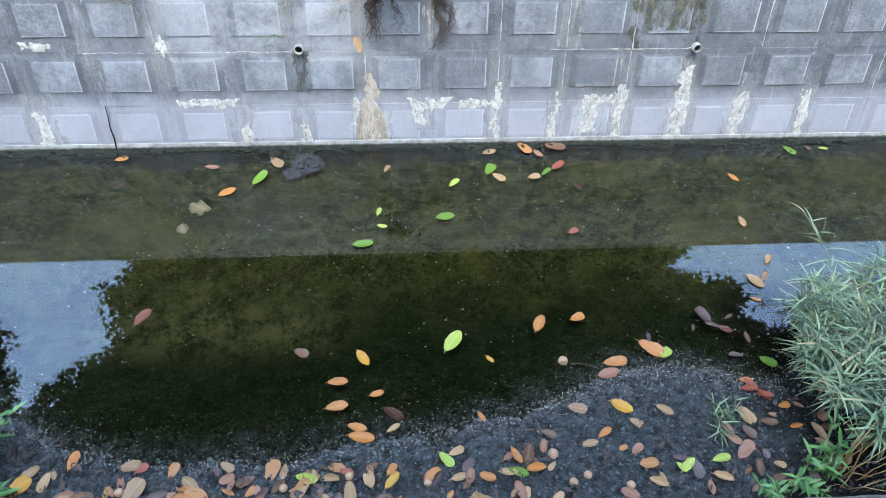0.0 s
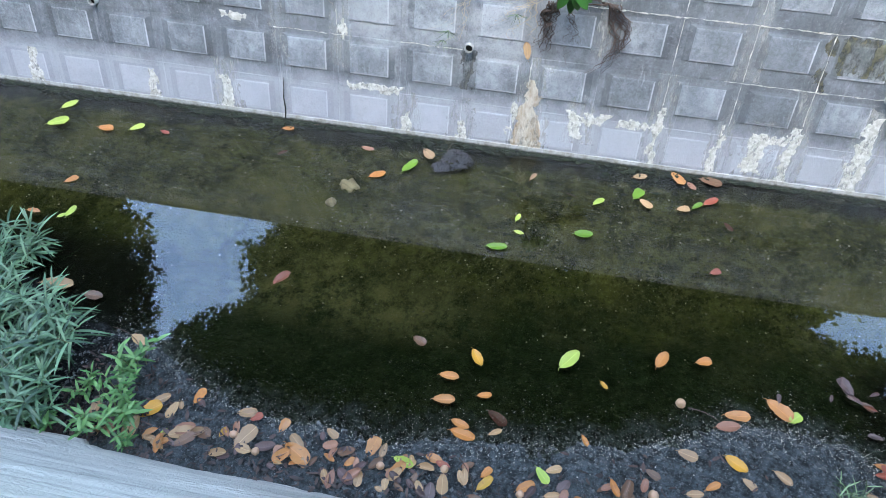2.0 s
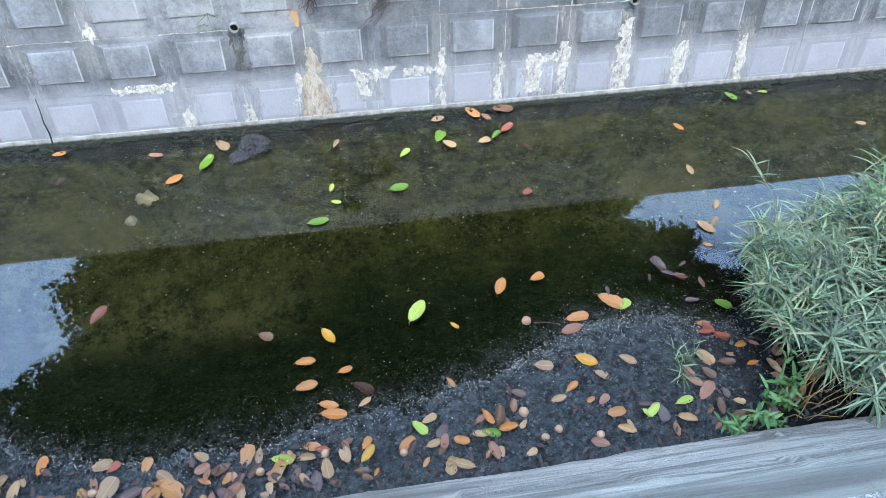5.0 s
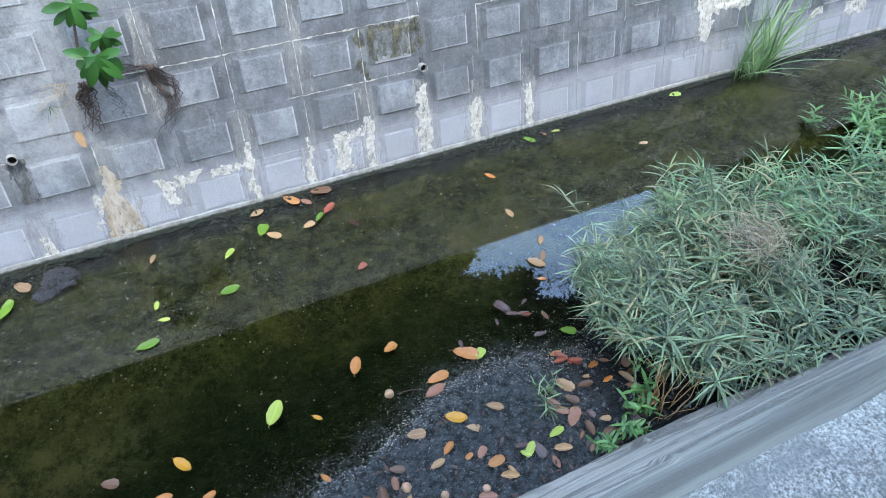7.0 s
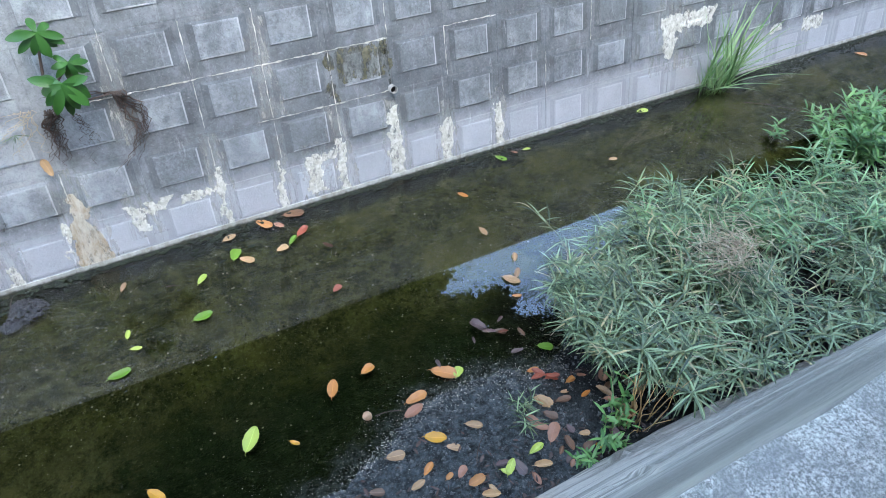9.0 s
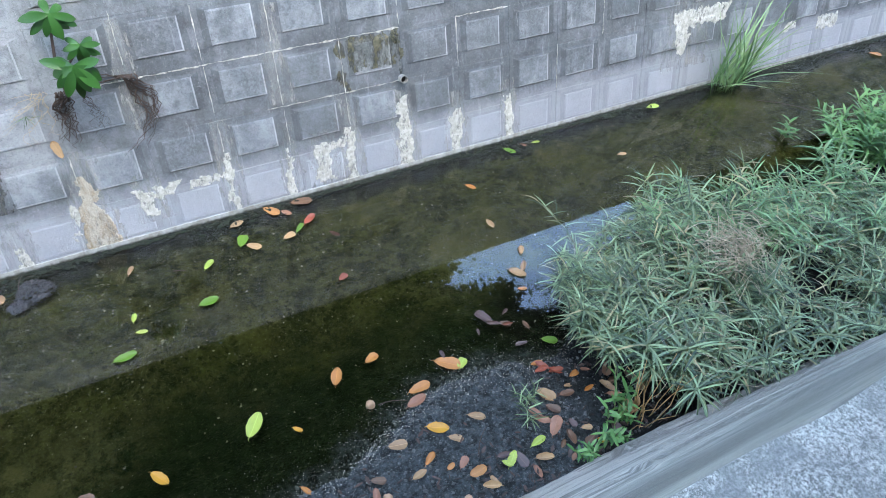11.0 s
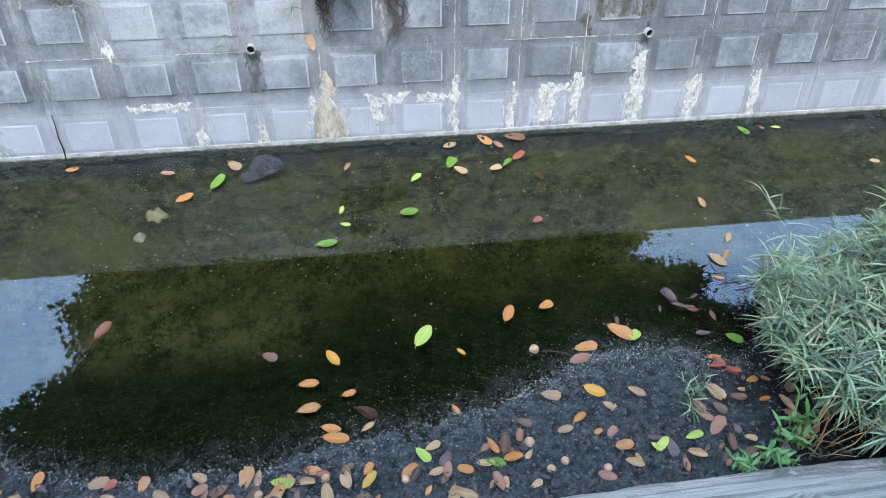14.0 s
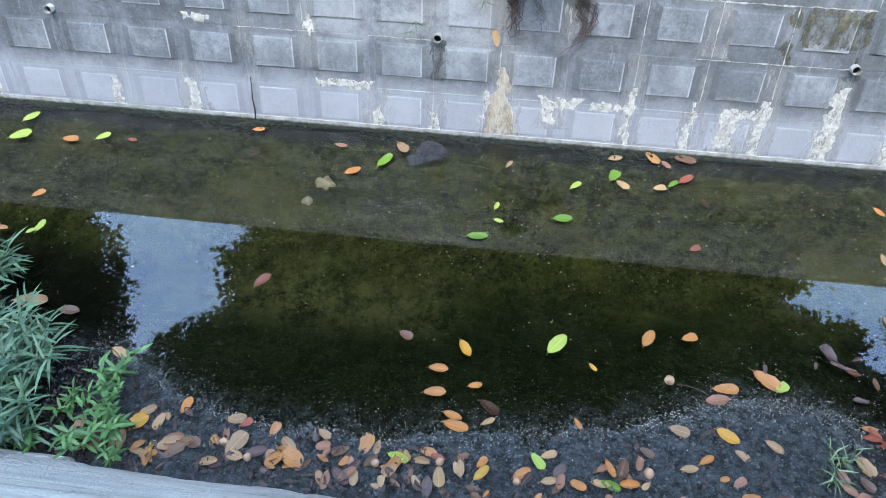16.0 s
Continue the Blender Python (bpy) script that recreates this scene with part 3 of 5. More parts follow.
m = Mat("brown_moss", 0.95)
m.colour(m.mix(m.span(m.noise(20.0, 5, 0.7), 0.35, 0.65), (0.085, 0.085, 0.055), (0.21, 0.20, 0.14)))
m.put(m.b.inputs["Alpha"], m.span(m.noise(11.0, 6, 0.7, m.stretched(1.6, 1, 0.6)), 0.36, 0.60, 0.15, 0.85))
MOSS = m.bump(m.noise(120.0, 5, 0.7), 0.8, 0.01).m
m = Mat("grey_drip_stain", 0.8)
m.colour(m.mix(m.span(m.noise(14.0, 5, 0.7, m.stretched(3, 1, 0.5)), 0.35, 0.65), (0.085, 0.088, 0.080), (0.17, 0.175, 0.165)))
m.put(m.b.inputs["Alpha"], m.span(m.noise(16.0, 6, 0.7, m.stretched(2.5, 1, 0.5)), 0.35, 0.62, 0.1, 0.8))
SLIME = m.bump(m.noise(120.0, 4, 0.7), 0.4, 0.006).m
crust(1.32, 0.72, 0.935, 0.30, 0.37, MOSS, "moss_stain", seed=40, thick=0.002, bar=0.36)
crust(1.12, 0.60, 0.94, 0.07, 0.05, MOSS, "moss_stain", seed=41, thick=0.002, bar=0.45)
crust(1.50, 0.55, 0.94, 0.03, 0.06, MOSS, "moss_stain", seed=42, thick=0.002, bar=0.5)
crust(-0.86, 0.36, 0.61, 0.06, 0.08, SLIME, "drip_stain", seed=43, thick=0.002, bar=0.05)

# a split in the joint of the lowest course
crack = Soup()
crack.tube([Vector((-2.052 + 0.004 * math.sin(9 * s), 0.29 * s, 0.004)) for s in (0, 0.25, 0.5, 0.75, 1)], 0.0055, 0.002, 4)
under("open_joint", crack.mesh("open_joint", [HOLLOW]), far_wall, "dark open joint")


def weep_pipe(u, v):
    s = Soup()
    ring = [(math.cos(a * math.pi / 9), math.sin(a * math.pi / 9)) for a in range(18)]
    vs = [(x * r, y * r, n) for r, n in ((0.027, -0.05), (0.027, 0.040), (0.022, 0.040), (0.022, -0.05)) for x, y in ring]
    fs = [(k * 18 + j, k * 18 + (j + 1) % 18, k * 18 + 18 + (j + 1) % 18, k * 18 + 18 + j) for k in range(3) for j in range(18)]
    s.add(vs, fs)
    ob = under("weep_pipe", s.mesh("weep_pipe", [PLASTIC]), far_wall, "grey plastic weep pipe")
    ob.location = (u, v, 0)
    # shade in the bore, painted as a near-black disc
    under("pipe_silt", mesh_from("pipe_silt", [(x * 0.0245, y * 0.0245, 0.01) for x, y in ring], [tuple(range(18))], [HOLLOW]), ob, "near-black disc for the shade inside the pipe")


weep_pipe(1.51, 0.62)
weep_pipe(-0.86, 0.63)
weep_pipe(-3.28, 0.64)

# ---------------------------------------------------------------- the near wall, on which the camera's way lies
NEAR_TOP, NEAR_EDGE = 1.6, -0.985


def near_wall():
    xs = [-40, -20, -10] + [-4.5 + 0.03 * i for i in range(330)] + [8, 12, 20, 40]
    vs, fs = [], []
    cols = 80

    def hashed(a, b):
        return noise.cell(Vector((a * 1.37 + 0.5, b * 2.11 + 0.5, 0.5)))

    for x in xs:
        foot_y = float(np.interp(x, (0.0, 1.7, 2.7, 3.4, 6.0), (-0.298, -0.300, -0.345, -0.435, -0.53)))
        for k in range(cols + 1):
            s = k / cols
            # slabs of mortar, trowelled on in long courses that slant a little
            f = s * 11 + 0.45 * x + 0.9 * noise.noise(Vector((x * 0.9, s * 2, 1)))
            course = math.floor(f)
            slab = math.floor(x / 0.7 + 3 * hashed(course, 9))
            lip = min(1.0, (f - course) * 5)
            d = (hashed(course, slab) * 0.022 + 0.010 * (f - course)) * lip
            d += noise.fractal(Vector((x * 5, s * 22, 0)), 0.8, 2, 4) * 0.003
            d = d * (1 - 0.96 * s) + noise.fractal(Vector((x * 1.7, s * 2, 7)), 0.8, 2, 4) * 0.010 * (1 - s) ** 2
            vs.append((x, foot_y + (NEAR_EDGE - foot_y) * s + d, -0.1 + (NEAR_TOP + 0.1) * s + d * 0.35))
        vs.append((x, NEAR_EDGE - 0.2, NEAR_TOP - 0.008))
    n = cols + 2
    for i in range(len(xs) - 1):
        for k in range(cols + 1):
            fs.append((i * n + k, (i + 1) * n + k, (i + 1) * n + k + 1, i * n + k + 1))
    body = new("wall_south", mesh_from("wall_south", vs, fs, [TROWEL], smooth=True))
    return tagged(body, "battered bank wall of streaky trowelled concrete", "retaining wall", kind="structure")


near_wall()
vs, fs = [], []
xs2 = [-40, -20, -10] + [-4 + 0.06 * i for i in range(140)] + [10, 20, 40]
ys2 = [NEAR_EDGE + 0.015, NEAR_EDGE - 0.002, NEAR_EDGE - 0.08, NEAR_EDGE - 0.16, NEAR_EDGE - 0.3, -1.6, -2.2, -3.0]
for x in xs2:
    for j, y in enumerate(ys2):
        lump = noise.fractal(Vector((x * 2.5, y * 2.5, 5)), 0.8, 2, 4) * 0.006
        vs.append((x, y + (noise.noise(Vector((x * 3, 1, 2))) * 0.012 if j < 2 else 0), NEAR_TOP + (-0.10 if j == 0 else 0.006) + lump))
k = len(ys2)
fs = [(i * k + j + 1, (i + 1) * k + j + 1, (i + 1) * k + j, i * k + j) for i in range(len(xs2) - 1) for j in range(k - 1)]
tagged(new("pavement", mesh_from("pavement", vs, fs, [ROUGH], smooth=True)), "rough pitted grey concrete on top of the bank", "pavement", kind="structure")

far_top = FAR_Y + TOP * math.sin(BATTER) + 0.35
tagged(new("ground_bank", mesh_from("ground_bank", [(-400, far_top, 1.8), (400, far_top, 1.8), (400, 600, 1.8), (-400, 600, 1.8)], [(0, 1, 2, 3)], [GROUND])), "grassy soil behind the retaining wall", "ground", kind="structure")
tagged(new("ground_path", mesh_from("ground_path", [(-400, -600, 1.585), (400, -600, 1.585), (400, -2.9, 1.585), (-400, -2.9, 1.585)], [(0, 1, 2, 3)], [GROUND])), "soil beside the bank", "ground", kind="structure")

# ---------------------------------------------------------------- trees beyond the wall, seen only as reflections, and unseen shade trees


def tree(x, y, lobes, leaves, seed, size=1.0, bunch=18, ragged=0.6):
    r = random.Random(seed)
    thing = tagged(new("tree"), "broad-leaved tree with a dense dark crown", "tree", "trees along the stream")
    thing.location = (x, y, 1.8)
    wood, crown = Soup(), Soup()
    fork = Vector((0.2, 0, 2.2))
    wood.tube([Vector((0, 0, -0.1)), Vector((0.06, 0.05, 1.0)), fork], 0.30, 0.22, 10)
    for cx, cy, cz, rx, ry, rz in lobes:
        c = Vector((cx - x, cy - y, cz - 1.8))
        mid = fork.lerp(c, 0.5) + Vector((r.uniform(-0.3, 0.3), r.uniform(-0.3, 0.3), 0.3))
        wood.tube([fork, mid, c], 0.16, 0.05, 7)
        for _ in range(14):
            d = Vector((r.gauss(0, 1), r.gauss(0, 1), r.gauss(0, 1))).normalized()
            e = c + Vector((d.x * rx, d.y * ry, d.z * rz)) * 0.85
            wood.tube([c.lerp(mid, 0.3), c.lerp(e, 0.5) + Vector((0, 0, 0.15)), e], 0.04, 0.01, 4)
    total = sum(a[3] * a[5] for a in lobes)
    for cx, cy, cz, rx, ry, rz in lobes:
        c = Vector((cx - x, cy - y, cz - 1.8))
        clumps = int(leaves * rx * rz / total / bunch)
        for _ in range(clumps):
            d = Vector((r.gauss(0, 1), r.gauss(0, 1), r.gauss(0, 1))).normalized() * r.random() ** (0.36 if ragged > 0.5 else 0.24)
            p = c + Vector((d.x * rx, d.y * ry, d.z * rz))
            p += noise.noise_vector(p * 0.8) * ragged + noise.noise_vector(p * 2.6) * 0.16
            for _ in range(bunch):
                q = p + Vector((r.gauss(0, 0.12), r.gauss(0, 0.12), r.gauss(0, 0.10)))
                a = Vector((r.gauss(0, 1), r.gauss(0, 1), r.gauss(0, 0.6))).normalized() * (size * r.uniform(0.08, 0.14))
                b = a.cross(Vector((r.gauss(0, 0.4), r.gauss(0, 0.4), 1))).normalized() * (size * r.uniform(0.04, 0.075))
                crown.add([q - a, q - a * 0.2 + b, q + a, q - a * 0.2 - b], [(0, 1, 2, 3)])
    under("trunk", wood.mesh("trunk", [BARK]), thing)
    under("crown", mesh_from("crown", crown.v, crown.f, [CROWN]), thing)
    return thing


tree(-0.5, 6.3, [
    (-0.2, 6.2, 6.2, 4.75, 1.2, 2.6), (-3.6, 6.2, 8.2, 2.15, 1.2, 1.3), (-4.4, 6.2, 10.2, 2.1, 1.2, 1.1), (-6.0, 6.1, 11.5, 2.0, 1.2, 0.9), (-7.4, 6.0, 12.9, 2.2, 1.4, 1.0),
    (3.5, 6.2, 7.9, 1.45, 1.2, 0.85), (4.4, 6.2, 9.1, 1.5, 1.2, 0.80), (5.8, 6.2, 10.2, 1.8, 1.2, 0.95), (6.6, 6.2, 11.4, 2.4, 1.2, 1.2), (6.2, 6.2, 8.4, 0.26, 0.3, 0.38), (5.5, 6.2, 8.0, 0.24, 0.3, 0.20),
    (0.0, 6.1, 9.9, 5.0, 1.3, 2.4), (0.5, 5.6, 13.5, 8.0, 2.0, 2.9)], 260000, 3, 0.66, 30, 0.22)
tree(-12.0, 6.6, [(-10.5, 6.4, 6.4, 2.5, 1.2, 1.7), (-10.8, 6.4, 8.4, 2.5, 1.2, 1.4), (-11.3, 6.4, 10.2, 2.6, 1.3, 1.4), (-12.0, 6.4, 12.2, 2.6, 1.4, 1.6), (-12.4, 6.5, 8.6, 2.4, 1.4, 4.0)], 90000, 4, 0.66, 30, 0.22)
# a row on the near bank and outliers, added unseen to block sky light
unseen_shade_tree = tree(-5.5, -6.5, [(-5.5, -6.2, 5.6, 3.8, 2.8, 4.0), (-5.2, -4.4, 9.2, 3.8, 3.4, 2.6), (-5.6, -6.0, 11.8, 3.4, 2.8, 2.2)], 60000, 5)
for x, y, turn in ((-0.2, -7.0, 10), (5.3, -6.6, 350), (10.6, -6.8, 15), (-11.0, -6.9, 5), (17.5, 6.5, 90), (24.0, 5.8, 200), (-20.0, 6.2, 140), (16.0, -6.4, 60), (-16.5, -6.4, 120)):
    copy_thing(unseen_shade_tree, pose(x, y, 1.58, 0, 0, turn))
unseen_shade_tree.location.z = 1.58

# ---------------------------------------------------------------- weeds


def weed(name, label, category, seed, stems, height, leaf, width, mat, spread, droop, count, dry=0, tuft=1.0):
    """A clump of leafy stems that rise from one foot; its stalks and its leaves are its parts."""
    r = random.Random(seed)
    thing = tagged(new(name), label, category, "weeds along the bank")
    st, lf, dr = Soup(), Soup(), Soup()
    for _ in range(stems):
        a = r.uniform(0, 2 * math.pi)
        foot = Vector((math.cos(a), math.sin(a), 0)) * spread * 0.6 * math.sqrt(r.random())
        lean = Vector((math.cos(a + r.uniform(-0.7, 0.7)), math.sin(a + r.uniform(-0.7, 0.7)), 0)) * r.uniform(0.15, 0.62)
        h = height * r.uniform(0.55, 1.1)
        pts = [foot + lean * (h * s * s * 1.0) + Vector((0, 0, h * s * (1 - 0.25 * s))) for s in (0, 0.33, 0.66, 1)]
        st.tube(pts, 0.0035, 0.0015, 4)
        n = int(count * r.uniform(0.75, 1.25))
        for k in range(n):
            s = min(1.0, 0.25 + 0.75 * ((k + r.random()) / n) ** tuft)
            i = min(2, int(s * 3))
            base = pts[i].lerp(pts[i + 1], s * 3 - i)
            b = k * 2.4 + r.uniform(-0.5, 0.5)
            rise = -0.1 + 0.9 * s + r.uniform(-0.5, 0.5)
            way = Vector((math.cos(b), math.sin(b), rise))
            lf.blade(base, way, Vector((0, 0, 1)), leaf * r.uniform(0.6, 1.15), width * r.uniform(0.75, 1.2), droop * r.uniform(0.3, 1.5))
    for _ in range(dry):
        a, p = r.uniform(0, 6.28), Vector((r.gauss(0, spread * 0.6), r.gauss(0, spread * 0.6), r.uniform(0.1, 0.9) * height))
        d = Vector((math.cos(a), math.sin(a), r.uniform(-0.3, 0.5))) * r.uniform(0.08, 0.22)
        dr.tube([p, p + d * 0.5 + Vector((0, 0, 0.02)), p + d], 0.0016, 0.0008, 3)
    under("stalk", st.mesh("stalk", [STEM]), thing, "", "stuff")
    under("foliage", lf.mesh("foliage", [mat]), thing, "", "stuff")
    if dry:
        under("straw", dr.mesh("straw", [DRY]), thing, "tangled dry stalks", "stuff")
    return thing


def strewn(kinds, spots, low, high):
    """Copies of the clumps at the spots, turned and scaled; the first ones stand there themselves."""
    used = set()
    for x, y in spots:
        ob = kinds[rng.randrange(len(kinds))]
        z = max(bed_height(x, y), -0.02) - 0.01
        m = pose(x, y, z, 0, 0, rng.uniform(0, 360))
        if ob in used:
            ob = copy_thing(ob, m)
        used.add(ob)
        ob.matrix_basis = m @ Matrix.Diagonal((*[rng.uniform(low, high)] * 3, 1))
    for ob in kinds:
        if ob not in used:
            x, y = spots[0]
            ob.matrix_basis = pose(x + 0.08, y, bed_height(x, y), 0, 0, 40)


def inside(n, edge, seed, gap):
    """About n spots inside a closed outline, no two nearer than gap."""
    r, got = random.Random(seed), []
    lo = [min(p[i] for p in edge) for i in (0, 1)]
    hi = [max(p[i] for p in edge) for i in (0, 1)]
    for _ in range(n * 60):
        x, y = r.uniform(lo[0], hi[0]), r.uniform(lo[1], hi[1])
        odd = False
        for (ax, ay), (bx, by) in zip(edge, edge[1:] + edge[:1]):
            if (ay > y) != (by > y) and x < ax + (y - ay) * (bx - ax) / (by - ay):
                odd = not odd
        if odd and all((x - a) ** 2 + (y - b) ** 2 > gap * gap for a, b in got):
            got.append((x, y))
        if len(got) >= n:
            break
    return got


blue = [weed("weed_clump", "clump of narrow blue-green leaves on the mud bank", "weed", 20 + s, 9, 0.50, 0.150, 0.0095, BLADE, 0.15, 0.65, 25, 9, 0.6) for s in range(6)]
bush = inside(58, [(1.96, -0.28), (1.84, 0.0), (1.78, 0.24), (1.90, 0.58), (2.2, 0.82), (2.9, 0.80), (3.4, 0.52), (4.0, 0.34), (5.6, 0.25), (5.6, -0.33), (1.95, -0.33)], 5, 0.165)
bush = [p for p in bush if ((p[0] - 2.90) / 0.27) ** 2 + ((p[1] + 0.08) / 0.27) ** 2 > 1.0 and not (p[1] < -0.14 and p[0] < 1.95) and ((p[0] - 2.84) / 0.34) ** 2 + ((p[1] + 0.27) / 0.18) ** 2 > 1.0]
strewn(blue, bush + [(1.88, 0.30), (1.94, 0.42), (2.0, 0.24), (1.82, -0.02), (1.76, 0.12), (1.74, 0.27), (1.92, -0.14), (2.72, -0.27), (3.12, -0.33), (2.95, -0.30), (1.88, 0.05)] + [(2.0 + 0.26 * k, -0.29 - 0.03 * k) for k in range(8) if not 1 <= k <= 4], 0.70, 1.08)
mint = [weed("weed_clump", "clump of fresh mint-green narrow leaves on the mud bank", "weed", 26 + s, 9, 0.48, 0.145, 0.0105, MINT, 0.15, 0.55, 24, 0, 0.6) for s in range(2)]
strewn(mint, inside(15, [(2.3, 0.45), (2.5, 0.78), (3.3, 0.55), (4.0, 0.36), (5.0, 0.25), (5.0, -0.2), (3.5, 0.0), (3.2, 0.3)], 9, 0.2), 0.8, 1.15)
left = [weed("weed_clump", "dense clump of broader blue-green leaves", "weed", 30 + s, 8, 0.38, 0.15, 0.015, TEAL, 0.13, 0.5, 17) for s in range(2)]
strewn(left, inside(30, [(-2.45, -0.31), (-2.54, 0.1), (-2.76, 0.34), (-3.1, 0.66), (-4.4, 0.75), (-4.4, -0.31)], 6, 0.16) + [(-2.48, -0.27), (-2.56, -0.1), (-2.64, -0.33), (-2.8, -0.33), (-3.0, -0.33)], 0.8, 1.15)
fresh = [weed("green_weed", "bright green weed with lance-shaped leaves", "weed", 40 + s, 8, 0.42, 0.125, 0.020, FRESH, 0.12, 0.3, 17) for s in range(3)]
strewn(fresh, [(x + 0.12, y) for x, y in ((4.45, 0.86), (4.55, 1.0), (4.75, 0.85), (4.9, 1.05), (5.1, 0.95), (5.3, 0.75), (4.6, 0.68), (5.0, 0.66), (5.5, 1.0), (4.75, 0.62), (5.7, 0.8), (5.4, 0.55), (4.5, 0.72), (5.2, 0.5), (4.9, 0.45), (4.6, 0.45), (5.0, 0.3), (5.3, 0.35))], 0.85, 1.15)
slender = [weed("green_weed", "slender green weed with few pointed leaves", "weed", 45 + s, 4, 0.33, 0.085, 0.020, FRESH, 0.10, 0.35, 7) for s in range(2)]
strewn(slender, [(-2.16, 0.08), (-2.16, -0.10), (-2.14, -0.26), (1.54, -0.24), (1.46, -0.27)], 0.7, 1.0)
sprig = [weed("green_sprig", "small fresh green sprig in the mud", "weed", 50 + s, 4, 0.20, 0.075, 0.017, FRESH, 0.06, 0.3, 9) for s in range(2)]
strewn(sprig, [(-2.18, 0.02), (-2.10, -0.18), (-2.22, -0.30), (-2.02, -0.30), (-2.30, -0.12), (4.3, 1.22), (-2.05, -0.16), (-2.4, -0.32)], 0.8, 1.2)
strewn([copy_thing(sprig[0], pose(1.6, -0.2, 0)), copy_thing(sprig[1], pose(1.5, -0.2, 0))], [(1.50, -0.30), (1.56, -0.24), (1.30, -0.32)], 0.6, 0.85)
tuft = [weed("grass_tuft", "small tuft of thin green blades in the mud", "grass", 55, 3, 0.10, 0.10, 0.007, BLADE, 0.03, 0.3, 7)]
strewn(tuft, [(1.24, 0.10), (1.27, 0.06), (1.20, -0.02)], 0.8, 1.1)


def straw(x, y, seed, n=16, h=0.24):
    r = random.Random(seed)
    thing = tagged(new("dry_straw"), "tuft of dry orange straw by the bank wall", "dry grass")
    thing.location = (x, y, bed_height(x, y))
    for _ in range(n):
        p, d = Vector((r.gauss(0, 0.03), r.gauss(0, 0.03), -0.01)), Vector((r.gauss(0.0, 0.16), r.gauss(0.0, 0.12), 1)) * h * r.uniform(0.6, 1.1)
        s = Soup()
        s.tube([p, p + d * 0.5, p + d + Vector((r.gauss(0, 0.03), r.gauss(0, 0.03), 0))], 0.0034, 0.0014, 4)
        under("stalk", s.mesh("stalk", [STRAW]), thing)


s = Soup()
for _ in range(300):
    p = Vector((2.58 + rng.gauss(0, 0.11), 0.19 + rng.gauss(0, 0.10), 0.46 + rng.gauss(0, 0.05)))
    d = Vector((rng.gauss(0, 1), rng.gauss(0, 1), rng.gauss(0, 0.5))).normalized() * rng.uniform(0.06, 0.22)
    s.tube([p - d * 0.5, p + Vector((0, 0, 0.015)), p + d * 0.5], 0.0021, 0.0011, 3)
for _ in range(30):
    p = Vector((2.58 + rng.gauss(0, 0.1), 0.19 + rng.gauss(0, 0.08), 0.02))
    s.tube([p, p + Vector((rng.gauss(0, 0.04), rng.gauss(0, 0.04), 0.16)), p + Vector((rng.gauss(0, 0.08), rng.gauss(0, 0.08), 0.34))], 0.002, 0.0012, 3)
tagged(new("dry_tangle", s.mesh("dry_tangle", [DRY])), "tangle of dead tan stalks among the weeds", "dry grass", kind="stuff")

straw(1.66, -0.27, 3, 12, 0.36)
straw(1.60, -0.28, 4, 5, 0.22)


def tall_grass(u, seed):
    r, s = random.Random(seed), Soup()
    foot = lambda: Vector((r.gauss(0, 0.08), r.gauss(0, 0.03), -0.02))  # noqa: E731
    for _ in range(60):
        a = r.uniform(0, 6.28)
        way = Vector((math.cos(a) * 0.22 + 0.05, math.sin(a) * 0.12 + 0.06, r.uniform(0.9, 1.4)))
        s.blade(foot(), way, Vector((0, 0, 1)), r.uniform(0.30, 0.85), r.uniform(0.010, 0.017), r.uniform(0.1, 0.8), 9, 0.25)
    for _ in range(8):
        way = Vector((r.uniform(0.15, 0.5), r.uniform(-0.3, 0.0), r.uniform(0.8, 1.1)))
        s.blade(foot(), way, Vector((0, 0, 1)), r.uniform(0.30, 0.50), r.uniform(0.010, 0.014), r.uniform(0.7, 1.1), 10, 0.25)
    for _ in range(5):
        way = Vector((r.uniform(-0.6, -0.3), r.uniform(-0.2, 0.0), r.uniform(0.7, 1.0)))
        s.blade(foot(), way, Vector((0, 0, 1)), r.uniform(0.30, 0.45), r.uniform(0.009, 0.012), r.uniform(0.4, 0.8), 10, 0.25)
    ob = tagged(new("tall_grass", s.mesh("tall_grass", [TALL])), "tall arching tuft of grass at the wall's foot", "grass")
    ob.location = (u, FAR_Y - 0.06, -0.03)


tall_grass(4.42, 8)

# ---------------------------------------------------------------- what grows on the far wall


def on_wall(u, v, n=0.0):
    return WALL @ Vector((u, v, n))


